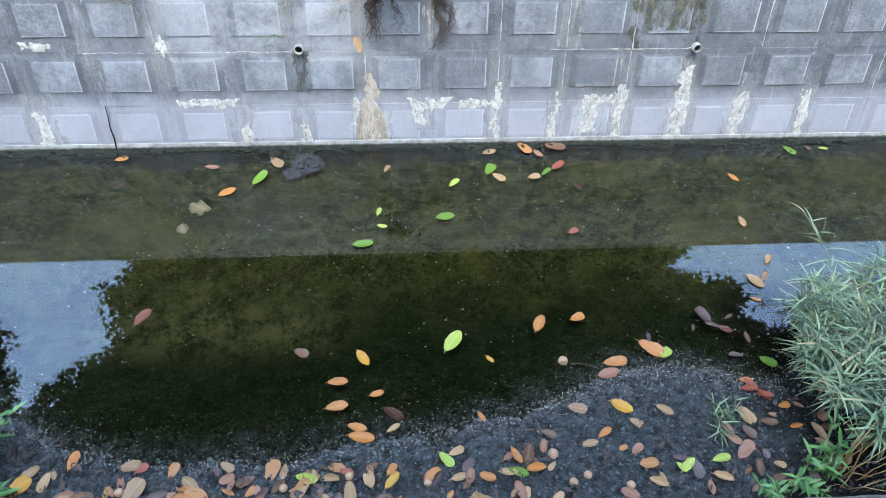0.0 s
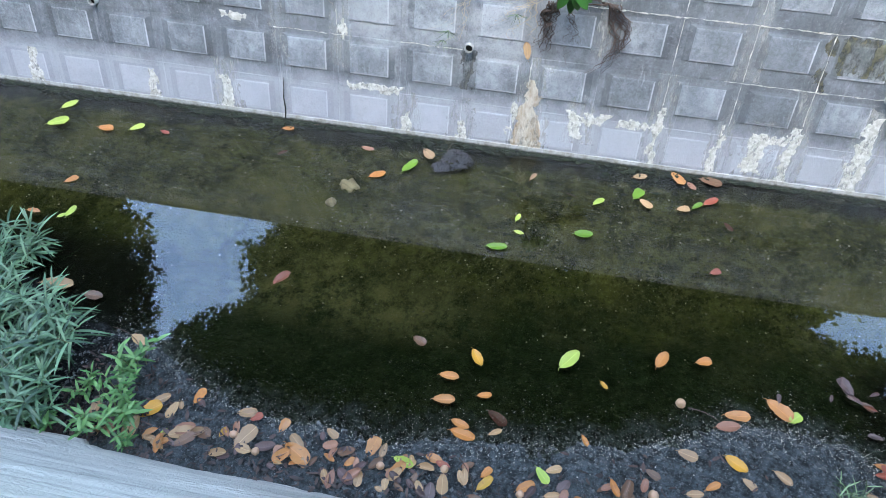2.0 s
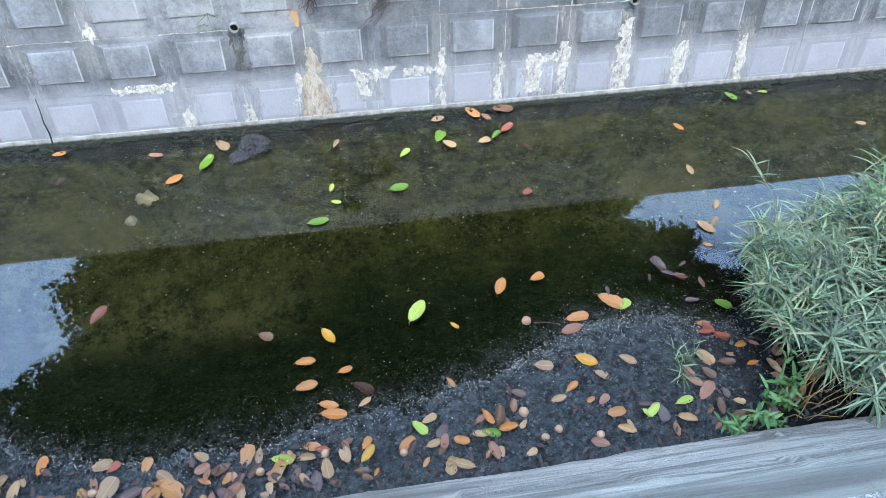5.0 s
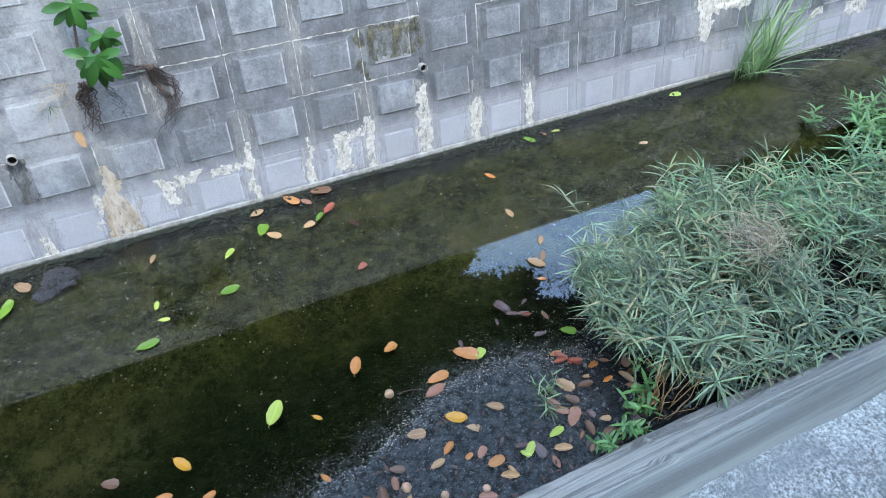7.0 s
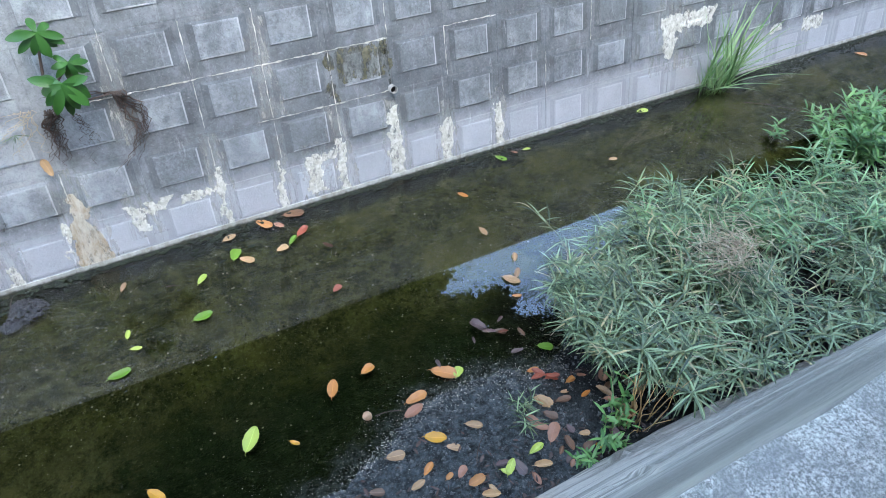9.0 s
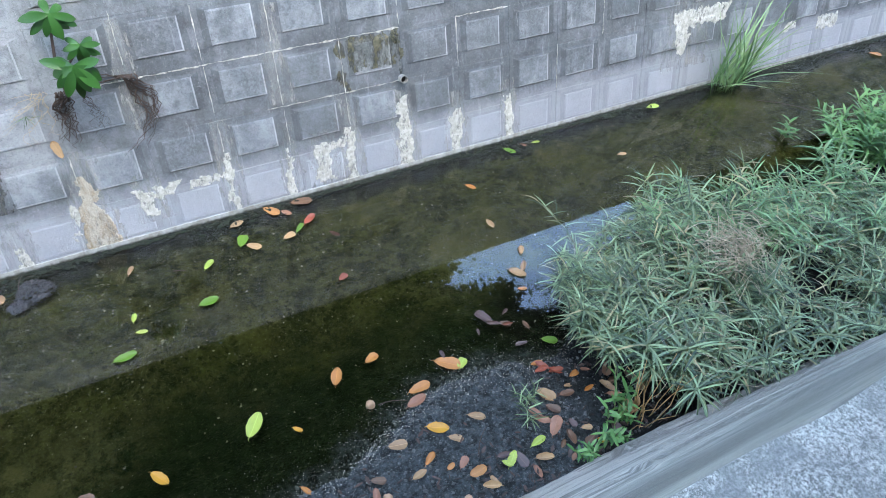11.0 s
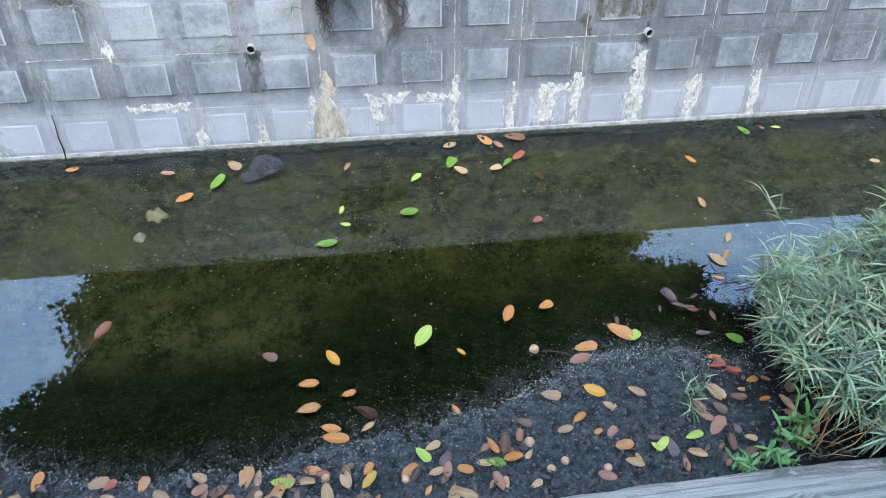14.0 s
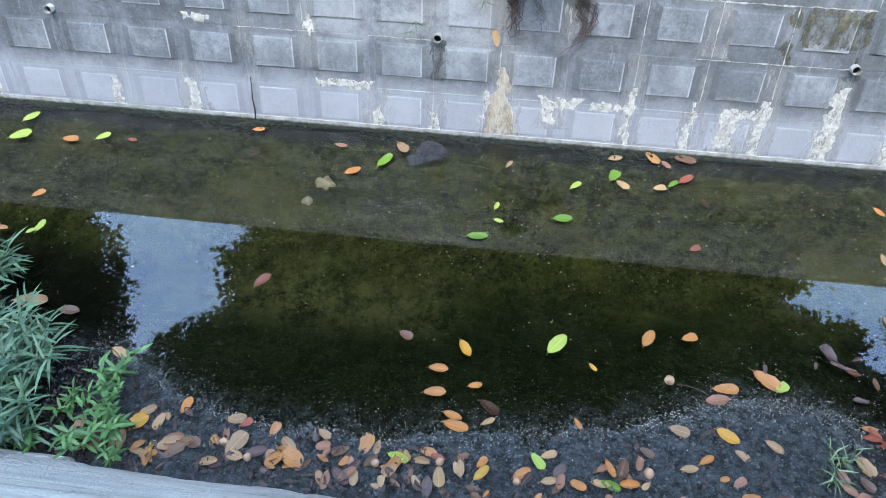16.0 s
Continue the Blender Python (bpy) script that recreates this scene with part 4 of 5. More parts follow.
def shrub():
    r = random.Random(12)
    thing = tagged(new("wall_shrub"), "small shrub with glossy oval leaves rooted in the wall", "shrub")
    thing.location = on_wall(-0.36, 0.95)
    lf, st = Soup(), Soup()
    oval = lambda s: math.sin(math.pi * (0.06 + 0.94 * s ** 1.35)) ** 0.7  # noqa: E731
    o = thing.location
    for u, v, out, size in ((-0.34, 1.34, 0.12, 0.86), (-0.31, 1.10, 0.20, 1.05), (-0.25, 1.18, 0.13, 0.62)):
        tip = on_wall(u, v, out) - o
        st.tube([on_wall(-0.38, 0.90, 0.01) - o, on_wall(-0.38, (v + 0.9) / 2, out * 0.7) - o, tip], 0.010, 0.006, 6)
        face = Vector((0.05, -0.85, 0.52)).normalized()
        across = Vector((1, 0, 0)).cross(face).normalized() * -1
        for k in range(11):
            a = k * 2.4 + r.uniform(-0.25, 0.25)
            way = Vector((1, 0, 0)) * math.cos(a) + across * math.sin(a) - Vector((0, 0, 0.70)) + face * r.uniform(0.0, 0.5)
            lf.blade(tip + face * (0.004 * k), way, face, size * r.uniform(0.12, 0.165), size * r.uniform(0.044, 0.054), r.uniform(0.25, 0.6), 8, 0.22, oval)
    under("stem", st.mesh("stem", [ROOT]), thing)
    under("foliage", lf.mesh("foliage", [SHRUB]), thing, "glossy mid-green oval leaves", "stuff")


shrub()


def roots(name, label, start, ends, n, seed, mat=ROOT, thick=0.006, bow=0.0):
    r = random.Random(seed)
    o = on_wall(*start)
    thing = tagged(new(name), label, "roots")
    thing.location = o
    strand = "root" if mat == ROOT else "dry_blade"
    for k in range(n):
        eu, ev = ends[k % len(ends)]
        eu, ev = eu + r.gauss(0, 0.02), ev + r.uniform(-0.02, 0.10)
        pts = []
        wob = seed + r.gauss(0, 0.9)
        su = start[0] + r.gauss(0, 0.018)
        for i in range(17):
            f = i / 16
            uu = su + (eu - su) * f ** 1.3 + 0.075 * math.sin(6 * f + wob) * f * (1.15 - f) + 0.012 * math.sin(15 * f + 2 * wob) + r.gauss(0, 0.009) + bow * math.sin(math.pi * f)
            vv = start[1] + (ev - start[1]) * f
            pts.append(on_wall(uu, vv, 0.03 + 0.02 * math.sin(3 * f + wob)) - o)
        w = thick * r.uniform(0.3, 1.0)
        s = Soup()
        s.tube(pts, w, w * 0.3, 5)
        under(strand, s.mesh(strand, [mat]), thing)


roots("hanging_roots", "dark brown roots hanging below the wall shrub", (-0.40, 0.95), [(-0.47, 0.66), (-0.44, 0.62), (-0.40, 0.70), (-0.50, 0.72)], 13, 3, thick=0.0075)
roots("hanging_roots", "long dark root strand hanging down the blocks", (-0.09, 0.97), [(-0.06, 0.62), (-0.09, 0.58), (-0.04, 0.66), (-0.16, 0.50)], 15, 4, thick=0.0055, bow=0.075)
roots("creeping_root", "root that creeps along a block joint", (-0.10, 0.965), [(-0.38, 0.945)], 3, 5, thick=0.008)
roots("fine_roots", "fine pale rootlets on the wall", (-0.30, 0.90), [(-0.22, 0.66), (-0.27, 0.62)], 7, 6, thick=0.002)
roots("dry_grass_strands", "thin dry grass strands hanging on the wall", (-0.52, 0.97), [(-0.75, 0.75), (-0.62, 0.72), (-0.68, 0.86), (-0.50, 0.70)], 11, 7, DRY, 0.0028)
roots("dry_grass_strands", "thin dry grass strands hanging on the wall", (-0.86, 0.98), [(-1.10, 0.72), (-1.00, 0.64), (-0.92, 0.66), (-1.15, 0.90)], 8, 8, DRY, 0.0028)

roots("dry_grass_strands", "thin dry grass strands hanging on the wall", (-1.76, 0.98), [(-1.94, 0.86), (-2.0, 0.94), (-1.72, 0.80), (-1.62, 0.86), (-1.86, 0.82)], 14, 9, DRY, 0.0028)


def wisp(u, v, seed):
    r, s = random.Random(seed), Soup()
    for _ in range(12):
        a = r.uniform(-2.6, -0.5)
        s.blade(Vector((0, 0, 0)), Vector((math.cos(a), -0.5, math.sin(a) * 0.7 + 0.3)), Vector((0, -1, 0.3)), r.uniform(0.03, 0.085), 0.0022, r.uniform(0.2, 0.8), 4)
    ob = tagged(new("wall_grass", s.mesh("wall_grass", [BLADE])), "wisp of green grass on the wall", "grass")
    ob.location = on_wall(u, v, 0.02)


wisp(-1.02, 0.66, 1)
wisp(-0.60, 0.86, 2)
wisp(-0.99, 0.72, 3)

# ---------------------------------------------------------------- fallen leaves


def leaf_mesh(seed, wide, cup, curl, point):
    """A leaf of unit length along x: oval, cupped along its midrib, curled, with a short stalk."""
    r, vs, fs = random.Random(seed), [], []
    n, half = 12, 3
    for i in range(n + 1):
        s = (1 - math.cos(math.pi * i / n)) / 2
        w = wide / 2 * max(0.0, 4 * s * (1 - s)) ** 0.5 * (1 + 1.3 * (point - 1.0) * (s - 0.5)) * (1 + 0.05 * math.sin(17 * s + seed) + 0.05 * math.sin(7 * s + 2 * seed)) + 0.004
        for j in range(-half, half + 1):
            q = j / half
            z = cup * (q * q) * w + curl * (s - 0.5) ** 2 - (0.012 if j == 0 else 0) + 0.012 * math.sin(9 * s + 3 * q + seed) + 0.012 * math.sin(23 * s) * abs(q)
            vs.append((s - 0.5, w * q, z))
    k = 2 * half + 1
    fs = [(i * k + j, (i + 1) * k + j, (i + 1) * k + j + 1, i * k + j + 1) for i in range(n) for j in range(k - 1)]
    soup = Soup()
    soup.add(vs, fs)
    low = min(v[2] for v in vs)
    soup.tube([Vector((-0.47, 0, 0.012)), Vector((-0.56, 0.015, 0.01)), Vector((-0.63, 0.04 * r.choice((-1, 1)), 0.0))], 0.014, 0.010, 5)
    soup.v = [(a, b, c - low) for a, b, c in soup.v]
    return soup.mesh("fallen_leaf", [LEAF["tan"]])


FLAT = [leaf_mesh(1, 0.50, 0.12, 0.07, 1.3), leaf_mesh(2, 0.46, 0.20, 0.14, 1.0), leaf_mesh(3, 0.43, 0.28, 0.22, 1.35), leaf_mesh(4, 0.56, 0.16, -0.10, 1.45), leaf_mesh(8, 0.40, 0.45, 0.10, 1.2)]
CURLED = [leaf_mesh(5, 0.42, 0.7, 0.25, 0.9), leaf_mesh(6, 0.46, 0.9, -0.12, 1.0), leaf_mesh(7, 0.52, 0.4, 0.35, 0.85)]
WORDS = {
    "lime": "fresh yellow-green oval leaf", "green": "fresh green oval leaf", "orange": "fallen orange-brown oval leaf", "amber": "fallen amber-yellow leaf",
    "tan": "dry tan oval leaf", "pink": "faded pinkish-brown leaf", "red": "russet red fallen leaf", "darkred": "sunken dark red leaf", "brown": "rotting brown leaf", "sunken": "sodden red-brown leaf", "purple": "wet grey-purple leaf",
}


def fallen_leaf(tint, x, y, length, turn, flat=True):
    floor = bed_height(x, y)
    afloat = floor < 0.0
    z = (-0.012 if tint == "darkred" else 0.0015) if afloat else floor + 0.009
    ob = new("fallen_leaf", rng.choice(FLAT if flat or afloat else FLAT + CURLED + CURLED))
    ob.material_slots[0].link = "OBJECT"
    ob.material_slots[0].material = LEAF[tint]
    tip = 0 if afloat else 7
    ob.matrix_world = pose(x, y, z, rng.uniform(-tip, tip), rng.uniform(-tip, tip), turn) @ Matrix.Diagonal((length, length * rng.uniform(0.9, 1.15), length, 1))
    return tagged(ob, WORDS[tint] + (" on the still water" if afloat else " on the dark mud"), "leaf", "leaves on the water" if afloat else "leaves on the mud")


fallen_leaf("lime", -0.04, 0.54, 0.140, 53)
fallen_leaf("green", -1.14, 1.72, 0.133, 58)
fallen_leaf("green", -0.03, 1.38, 0.109, 8)
fallen_leaf("green", -0.51, 1.19, 0.118, 7)
fallen_leaf("lime", 0.04, 1.65, 0.085, 43)
fallen_leaf("lime", -0.42, 1.43, 0.061, 73)
fallen_leaf("lime", -0.40, 1.32, 0.060, -14)
fallen_leaf("orange", -1.32, 1.61, 0.106, 31)
fallen_leaf("tan", -1.05, 1.85, 0.100, -47)
fallen_leaf("tan", -0.37, 1.78, 0.070, 61)
fallen_leaf("darkred", -1.97, 1.69, 0.068, 44)
fallen_leaf("orange", 1.79, 1.65, 0.078, -54)
fallen_leaf("tan", 1.73, 1.29, 0.082, -86)
fallen_leaf("red", 0.71, 1.25, 0.065, 27)
fallen_leaf("darkred", 0.80, 1.61, 0.075, -54)
fallen_leaf("green", 2.24, 1.88, 0.092, -52)
fallen_leaf("pink", 2.37, 1.90, 0.046, -47)
fallen_leaf("lime", 2.47, 1.89, 0.064, -11)
fallen_leaf("tan", 0.28, 1.91, 0.089, 16)
fallen_leaf("orange", 0.51, 1.94, 0.115, -50)
fallen_leaf("pink", 0.59, 1.89, 0.074, -48)
fallen_leaf("brown", 0.71, 1.95, 0.134, -11)
fallen_leaf("red", 0.70, 1.78, 0.105, 38)
fallen_leaf("green", 0.62, 1.73, 0.085, 45)
fallen_leaf("tan", 0.54, 1.69, 0.079, 13)
fallen_leaf("green", 0.27, 1.76, 0.099, 61)
fallen_leaf("tan", 0.32, 1.69, 0.092, -39)
fallen_leaf("orange", -2.00, 1.90, 0.077, 9)
fallen_leaf("pink", -1.44, 1.82, 0.085, -8)
fallen_leaf("sunken", -1.64, 0.74, 0.116, 56)
fallen_leaf("brown", -0.81, 0.50, 0.078, -25)
fallen_leaf("amber", -0.50, 0.46, 0.104, -56)
fallen_leaf("orange", -0.62, 0.33, 0.099, 1)
fallen_leaf("orange", -0.43, 0.26, 0.071, 15)
fallen_leaf("orange", -0.62, 0.20, 0.108, 8)
fallen_leaf("orange", -0.52, 0.09, 0.093, -16)
fallen_leaf("orange", -0.50, 0.04, 0.123, -11)
fallen_leaf("darkred", -0.35, 0.16, 0.112, -32)
fallen_leaf("tan", -0.35, 0.08, 0.069, 31)
fallen_leaf("orange", 0.07, 0.12, 0.063, -59)
fallen_leaf("orange", 0.42, 0.63, 0.109, 62)
fallen_leaf("orange", 0.63, 0.66, 0.082, 19)
fallen_leaf("amber", 0.14, 0.43, 0.054, -46)
fallen_leaf("orange", 0.78, 0.39, 0.122, 6)
fallen_leaf("orange", 0.98, 0.46, 0.141, -37)
fallen_leaf("lime", 1.05, 0.43, 0.077, 41)
fallen_leaf("pink", 0.73, 0.32, 0.111, 10)
fallen_leaf("tan", 1.67, 0.86, 0.113, -50)
fallen_leaf("tan", 1.73, 0.89, 0.086, 48)
fallen_leaf("tan", 1.79, 1.01, 0.075, 56)
fallen_leaf("orange", 1.63, 0.74, 0.057, -22)
fallen_leaf("green", 1.57, 0.36, 0.090, -32)
fallen_leaf("red", 1.43, 0.23, 0.080, -56)
fallen_leaf("red", 1.48, 0.17, 0.081, -39)
fallen_leaf("purple", 1.31, 0.65, 0.100, -78)
fallen_leaf("brown", 1.40, 0.56, 0.070, -33)
fallen_leaf("tan", 0.54, 0.14, 0.092, -16)
fallen_leaf("amber", 0.75, 0.13, 0.110, -33)
fallen_leaf("tan", 0.80, 0.04, 0.072, -35)
fallen_leaf("tan", 1.35, 0.06, 0.094, -63)
fallen_leaf("pink", 1.23, -0.06, 0.093, -51)
fallen_leaf("pink", 1.27, -0.12, 0.118, 42)
fallen_leaf("orange", 1.54, 0.10, 0.064, 9)
fallen_leaf("brown", 1.44, 0.02, 0.083, -11)
fallen_leaf("lime", 0.98, -0.18, 0.089, 40)
fallen_leaf("lime", 1.14, -0.16, 0.092, 12)
fallen_leaf("purple", 1.02, -0.20, 0.089, -81)
fallen_leaf("pink", 0.77, -0.09, 0.067, 37)
fallen_leaf("tan", 0.56, -0.05, 0.077, 10)
fallen_leaf("orange", 0.21, -0.09, 0.082, -60)
fallen_leaf("lime", -0.11, -0.09, 0.089, -48)
fallen_leaf("tan", -0.06, -0.05, 0.075, 20)
fallen_leaf("orange", -0.18, -0.16, 0.092, 34)
fallen_leaf("amber", -0.36, -0.18, 0.092, 49)
fallen_leaf("brown", -0.45, -0.11, 0.066, 27)
fallen_leaf("red", -0.56, -0.13, 0.071, -14)
fallen_leaf("lime", -0.74, -0.15, 0.101, -15)
fallen_leaf("orange", -0.90, -0.10, 0.107, 77)
fallen_leaf("orange", -0.98, -0.20, 0.060, 47)
fallen_leaf("tan", -1.10, -0.08, 0.072, -30)
fallen_leaf("orange", -1.34, -0.08, 0.073, 71)
fallen_leaf("orange", -1.79, -0.02, 0.089, 78)
fallen_leaf("orange", -1.24, -0.20, 0.110, -16)
fallen_leaf("tan", -1.50, -0.17, 0.092, 38)
fallen_leaf("tan", -1.53, -0.05, 0.086, 14)
fallen_leaf("green", 0.21, -0.17, 0.092, -16)
fallen_leaf("tan", -0.06, -0.18, 0.073, 14)
fallen_leaf("tan", 0.95, 0.10, 0.089, -34)
fallen_leaf("brown", 0.38, 0.01, 0.072, -26)
fallen_leaf("orange", 0.64, -0.00, 0.077, 33)
fallen_leaf("lime", -3.53, 1.84, 0.115, 51)
fallen_leaf("lime", -3.52, 1.67, 0.137, 31)
fallen_leaf("orange", -3.18, 1.67, 0.104, 2)
fallen_leaf("lime", -2.98, 1.72, 0.097, 40)
fallen_leaf("red", -2.78, 1.71, 0.067, -14)
fallen_leaf("orange", -3.16, 1.20, 0.082, 41)
fallen_leaf("lime", -3.07, 0.92, 0.054, 43)
fallen_leaf("lime", -3.03, 0.96, 0.091, 78)
fallen_leaf("orange", -3.25, 0.92, 0.086, -1)
fallen_leaf("brown", -2.60, 0.43, 0.112, -1)
fallen_leaf("tan", -2.83, 0.46, 0.186, 5)
fallen_leaf("tan", -2.23, 0.22, 0.104, -23)
fallen_leaf("amber", -1.99, -0.14, 0.123, 39)
fallen_leaf("tan", -2.02, -0.25, 0.128, 90)
fallen_leaf("tan", -1.49, -0.18, 0.131, 58)
fallen_leaf("orange", -1.23, -0.21, 0.143, -28)
fallen_leaf("orange", -2.65, -0.31, 0.124, -36)
fallen_leaf("tan", -1.79, -0.22, 0.120, 29)
fallen_leaf("brown", -1.76, -0.25, 0.112, 42)
fallen_leaf("brown", -1.70, -0.20, 0.097, -10)
fallen_leaf("tan", -1.53, -0.06, 0.084, 15)
fallen_leaf("amber", -1.60, -0.18, 0.051, 70)
fallen_leaf("red", -1.48, -0.07, 0.064, 30)
fallen_leaf("lime", -1.87, -0.24, 0.049, 61)
fallen_leaf("orange", -1.33, -0.08, 0.060, 73)
fallen_leaf("orange", 6.12, 1.79, 0.104, -47)
fallen_leaf("lime", 3.60, 1.92, 0.102, -5)
fallen_leaf("tan", 2.99, 1.53, 0.067, -13)
fallen_leaf("lime", 0.95, -0.19, 0.058, -51)
fallen_leaf("brown", 1.32, -0.03, 0.079, -53)
fallen_leaf("orange", 1.42, 0.26, 0.069, -10)
fallen_leaf("red", 1.41, 0.21, 0.074, -2)
fallen_leaf("red", 1.48, 0.17, 0.086, -11)
fallen_leaf("tan", 1.33, 0.06, 0.100, -65)
fallen_leaf("amber", 1.43, -0.28, 0.045, -50)

# curled wet leaves that half float by the weeds
for tint, x, y, length, turn in (("purple", 1.31, 0.65, 0.11, 118), ("purple", 1.34, 0.58, 0.08, 150), ("purple", 1.23, 0.57, 0.05, 70), ("sunken", 1.41, 0.55, 0.06, 160), ("purple", 1.44, 0.63, 0.06, 30), ("brown", 1.50, 0.50, 0.07, 90), ("purple", 1.41, 0.40, 0.07, 170), ("purple", 0.98, 0.52, 0.06, 80)):
    wet_leaf = fallen_leaf(tint, x, y, length, turn, False)
    wet_leaf.matrix_world = pose(x, y, 0.006, rng.uniform(-14, 14), 8, turn) @ Matrix.Diagonal((length, length * 0.8, length * 1.6, 1))
for x, y, tint in ((1.80, -0.11, "brown"), (1.76, -0.07, "brown"), (1.78, -0.14, "tan"), (1.70, -0.2, "tan"), (1.62, -0.12, "pink"), (1.45, -0.28, "lime"), (1.38, -0.26, "brown"), (1.66, -0.05, "brown")):
    fallen_leaf(tint, x, y, rng.uniform(0.06, 0.09), rng.uniform(0, 360), False)
stuck = fallen_leaf("tan", -0.52, 1.4, 0.10, 100)
stuck.matrix_world = WALL @ pose(-0.515, 0.66, 0.035, 0, 20, 105) @ Matrix.Diagonal((0.10, 0.085, 0.10, 1))
tagged(stuck, "dry tan leaf caught in the hanging roots", "leaf")

for _ in range(16):
    caught = fallen_leaf(rng.choice(("tan", "brown", "amber", "tan")), 0.0, -0.2, 0.08, 0)
    caught.matrix_world = pose(rng.uniform(1.9, 3.6), rng.uniform(-0.28, 0.5), rng.uniform(0.10, 0.30), rng.uniform(-40, 40), rng.uniform(-40, 40), rng.uniform(0, 360)) @ Matrix.Diagonal((0.085, 0.08, 0.085, 1))
    tagged(caught, "dead leaf caught among the weed stems", "leaf", "leaves in the weeds")

# the litter between them
tints = ("tan", "brown", "tan", "pink", "orange", "purple", "tan", "brown", "orange", "tan", "pink", "purple")
for x0, x1, y0, y1, n in ((-2.3, -0.9, -0.30, -0.04, 58), (-0.9, 0.3, -0.30, -0.08, 52), (0.3, 1.6, -0.30, 0.10, 17), (1.2, 1.75, -0.3, 0.2, 9), (1.8, 3.2, -0.2, 0.5, 24)):
    for _ in range(n):
        x, y = rng.uniform(x0, x1), y0 + (y1 - y0) * rng.random() ** 1.5
        if bed_height(x, y) > 0.004:
            fallen_leaf(rng.choice(tints), x, y, rng.uniform(0.04, 0.10), rng.uniform(0, 360), False)

FRAGMENT = leaf_material("leaf_fragment", (0.085, 0.052, 0.044), (0.010, 0.009, 0.009), (0.02, 0.015, 0.012), 0.6, True, 0.6)
s = Soup()
for _ in range(1100):
    x, y = -2.4 + 4.3 * rng.random() ** 2.0, -0.36 + 0.5 * rng.random() ** 2
    h = bed_height(x, y)
    if h < 0.006:
        continue
    a, size = rng.uniform(0, 6.28), rng.uniform(0.012, 0.05)
    way = Vector((math.cos(a), math.sin(a), rng.uniform(-0.15, 0.25)))
    s.blade(Vector((x, y, h + 0.004 + 0.01 * rng.random())), way, Vector((0, 0, 1)), size, size * rng.uniform(0.15, 0.45), rng.uniform(-0.5, 0.5), 3)
tagged(new("leaf_litter", s.mesh("leaf_litter", [FRAGMENT])), "broken dark brown leaf litter on the mud", "leaf litter", kind="stuff")

# ---------------------------------------------------------------- fruit, stones, sticks, mud


def lump(name, label, category, x, y, z, r, mat, squash=0.8, seed=0, rough=0.1, group=""):
    bm = bmesh.new()
    bmesh.ops.create_icosphere(bm, subdivisions=3, radius=r)
    for v in bm.verts:
        k = 1 + rough * noise.fractal(v.co / r * 1.6 + Vector((seed * 5, 0, 0)), 0.8, 2, 3)
        v.co = Vector((v.co.x * k, v.co.y * k, v.co.z * k * squash))
    me = bpy.data.meshes.new(name)
    bm.to_mesh(me)
    bm.free()
    me.materials.append(mat)
    me.polygons.foreach_set("use_smooth", [True] * len(me.polygons))
    ob = tagged(new(name, me), label, category, group)
    ob.location = (x, y, z)
    ob.rotation_euler = (0, 0, seed * 1.3)
    return ob


for i, (x, y) in enumerate(((0.51, 0.40), (0.38, -0.09), (0.45, -0.23), (-0.84, -0.19), (0.52, -0.20), (-1.55, -0.18), (-1.42, -0.24), (-0.2, -0.2), (-0.55, -0.15), (0.7, -0.26))):
    lump("fallen_fruit", "small round tan fruit, fallen and wrinkled", "fruit", x, y, max(bed_height(x, y), 0) + 0.012, 0.024 if i < 2 else 0.019, FRUIT, 0.9, i, 0.12, "fallen fruit")
lump("stone", "flat pale stone under the water", "stone", -1.48, 1.52, -0.035, 0.055, STONE, 0.3, 2, 0.5)
lump("stone", "small rounded stone under the water", "stone", -1.55, 1.36, -0.03, 0.034, STONE, 0.5, 4, 0.2)


def mud_clod(x, y, wide, deep, high, seed):
    """A heap of crumbs of mud in one lump."""
    r, soup = random.Random(seed), Soup()
    for _ in range(420):
        a, d = r.uniform(0, 6.28), math.sqrt(r.random())
        edge = 1 + 0.35 * noise.noise(Vector((math.cos(a) * 1.5, math.sin(a) * 1.5, seed)))
        px, py = math.cos(a) * d * wide * edge, math.sin(a) * d * deep * edge
        pz = high * (1 - d * d) * (0.8 + 0.4 * noise.noise(Vector((px * 40, py * 40, seed)))) + r.uniform(-0.004, 0.004)
        k = r.uniform(0.006, 0.015)
        soup.add([(px + i * k * r.uniform(0.6, 1.4), py + j * k * r.uniform(0.6, 1.4), pz + q * k * r.uniform(0.4, 0.8)) for i, j, q in ((1, 0, 0), (-1, 0, 0), (0, 1, 0), (0, -1, 0), (0, 0, 1), (0, 0, -1))],
                 ((0, 2, 4), (2, 1, 4), (1, 3, 4), (3, 0, 4), (2, 0, 5), (1, 2, 5), (3, 1, 5), (0, 3, 5)))
    ob = tagged(new("mud_clod", soup.mesh("mud_clod", [CLOD], False)), "dark grey clod of mud at the wall's foot", "mud")
    ob.location = (x, y, -0.01)


mud_clod(-0.87, 1.84, 0.105, 0.085, 0.045, 5)
mud_clod(-0.95, 1.76, 0.055, 0.040, 0.030, 6)


def stick(x, y, length, turn, thick=0.003, bend=0.1):
    s = Soup()
    s.tube([Vector((length * (f - 0.5), length * bend * math.sin(3 * f), 0.004 + 0.01 * f)) for f in (0, 0.25, 0.5, 0.75, 1)], thick, thick * 0.5, 5)
    ob = tagged(new("twig", s.mesh("twig", [ROOT])), "thin brown twig lying on the wet mud", "twig", "twigs")
    ob.matrix_world = pose(x, y, max(bed_height(x, y), 0), 0, 0, turn)


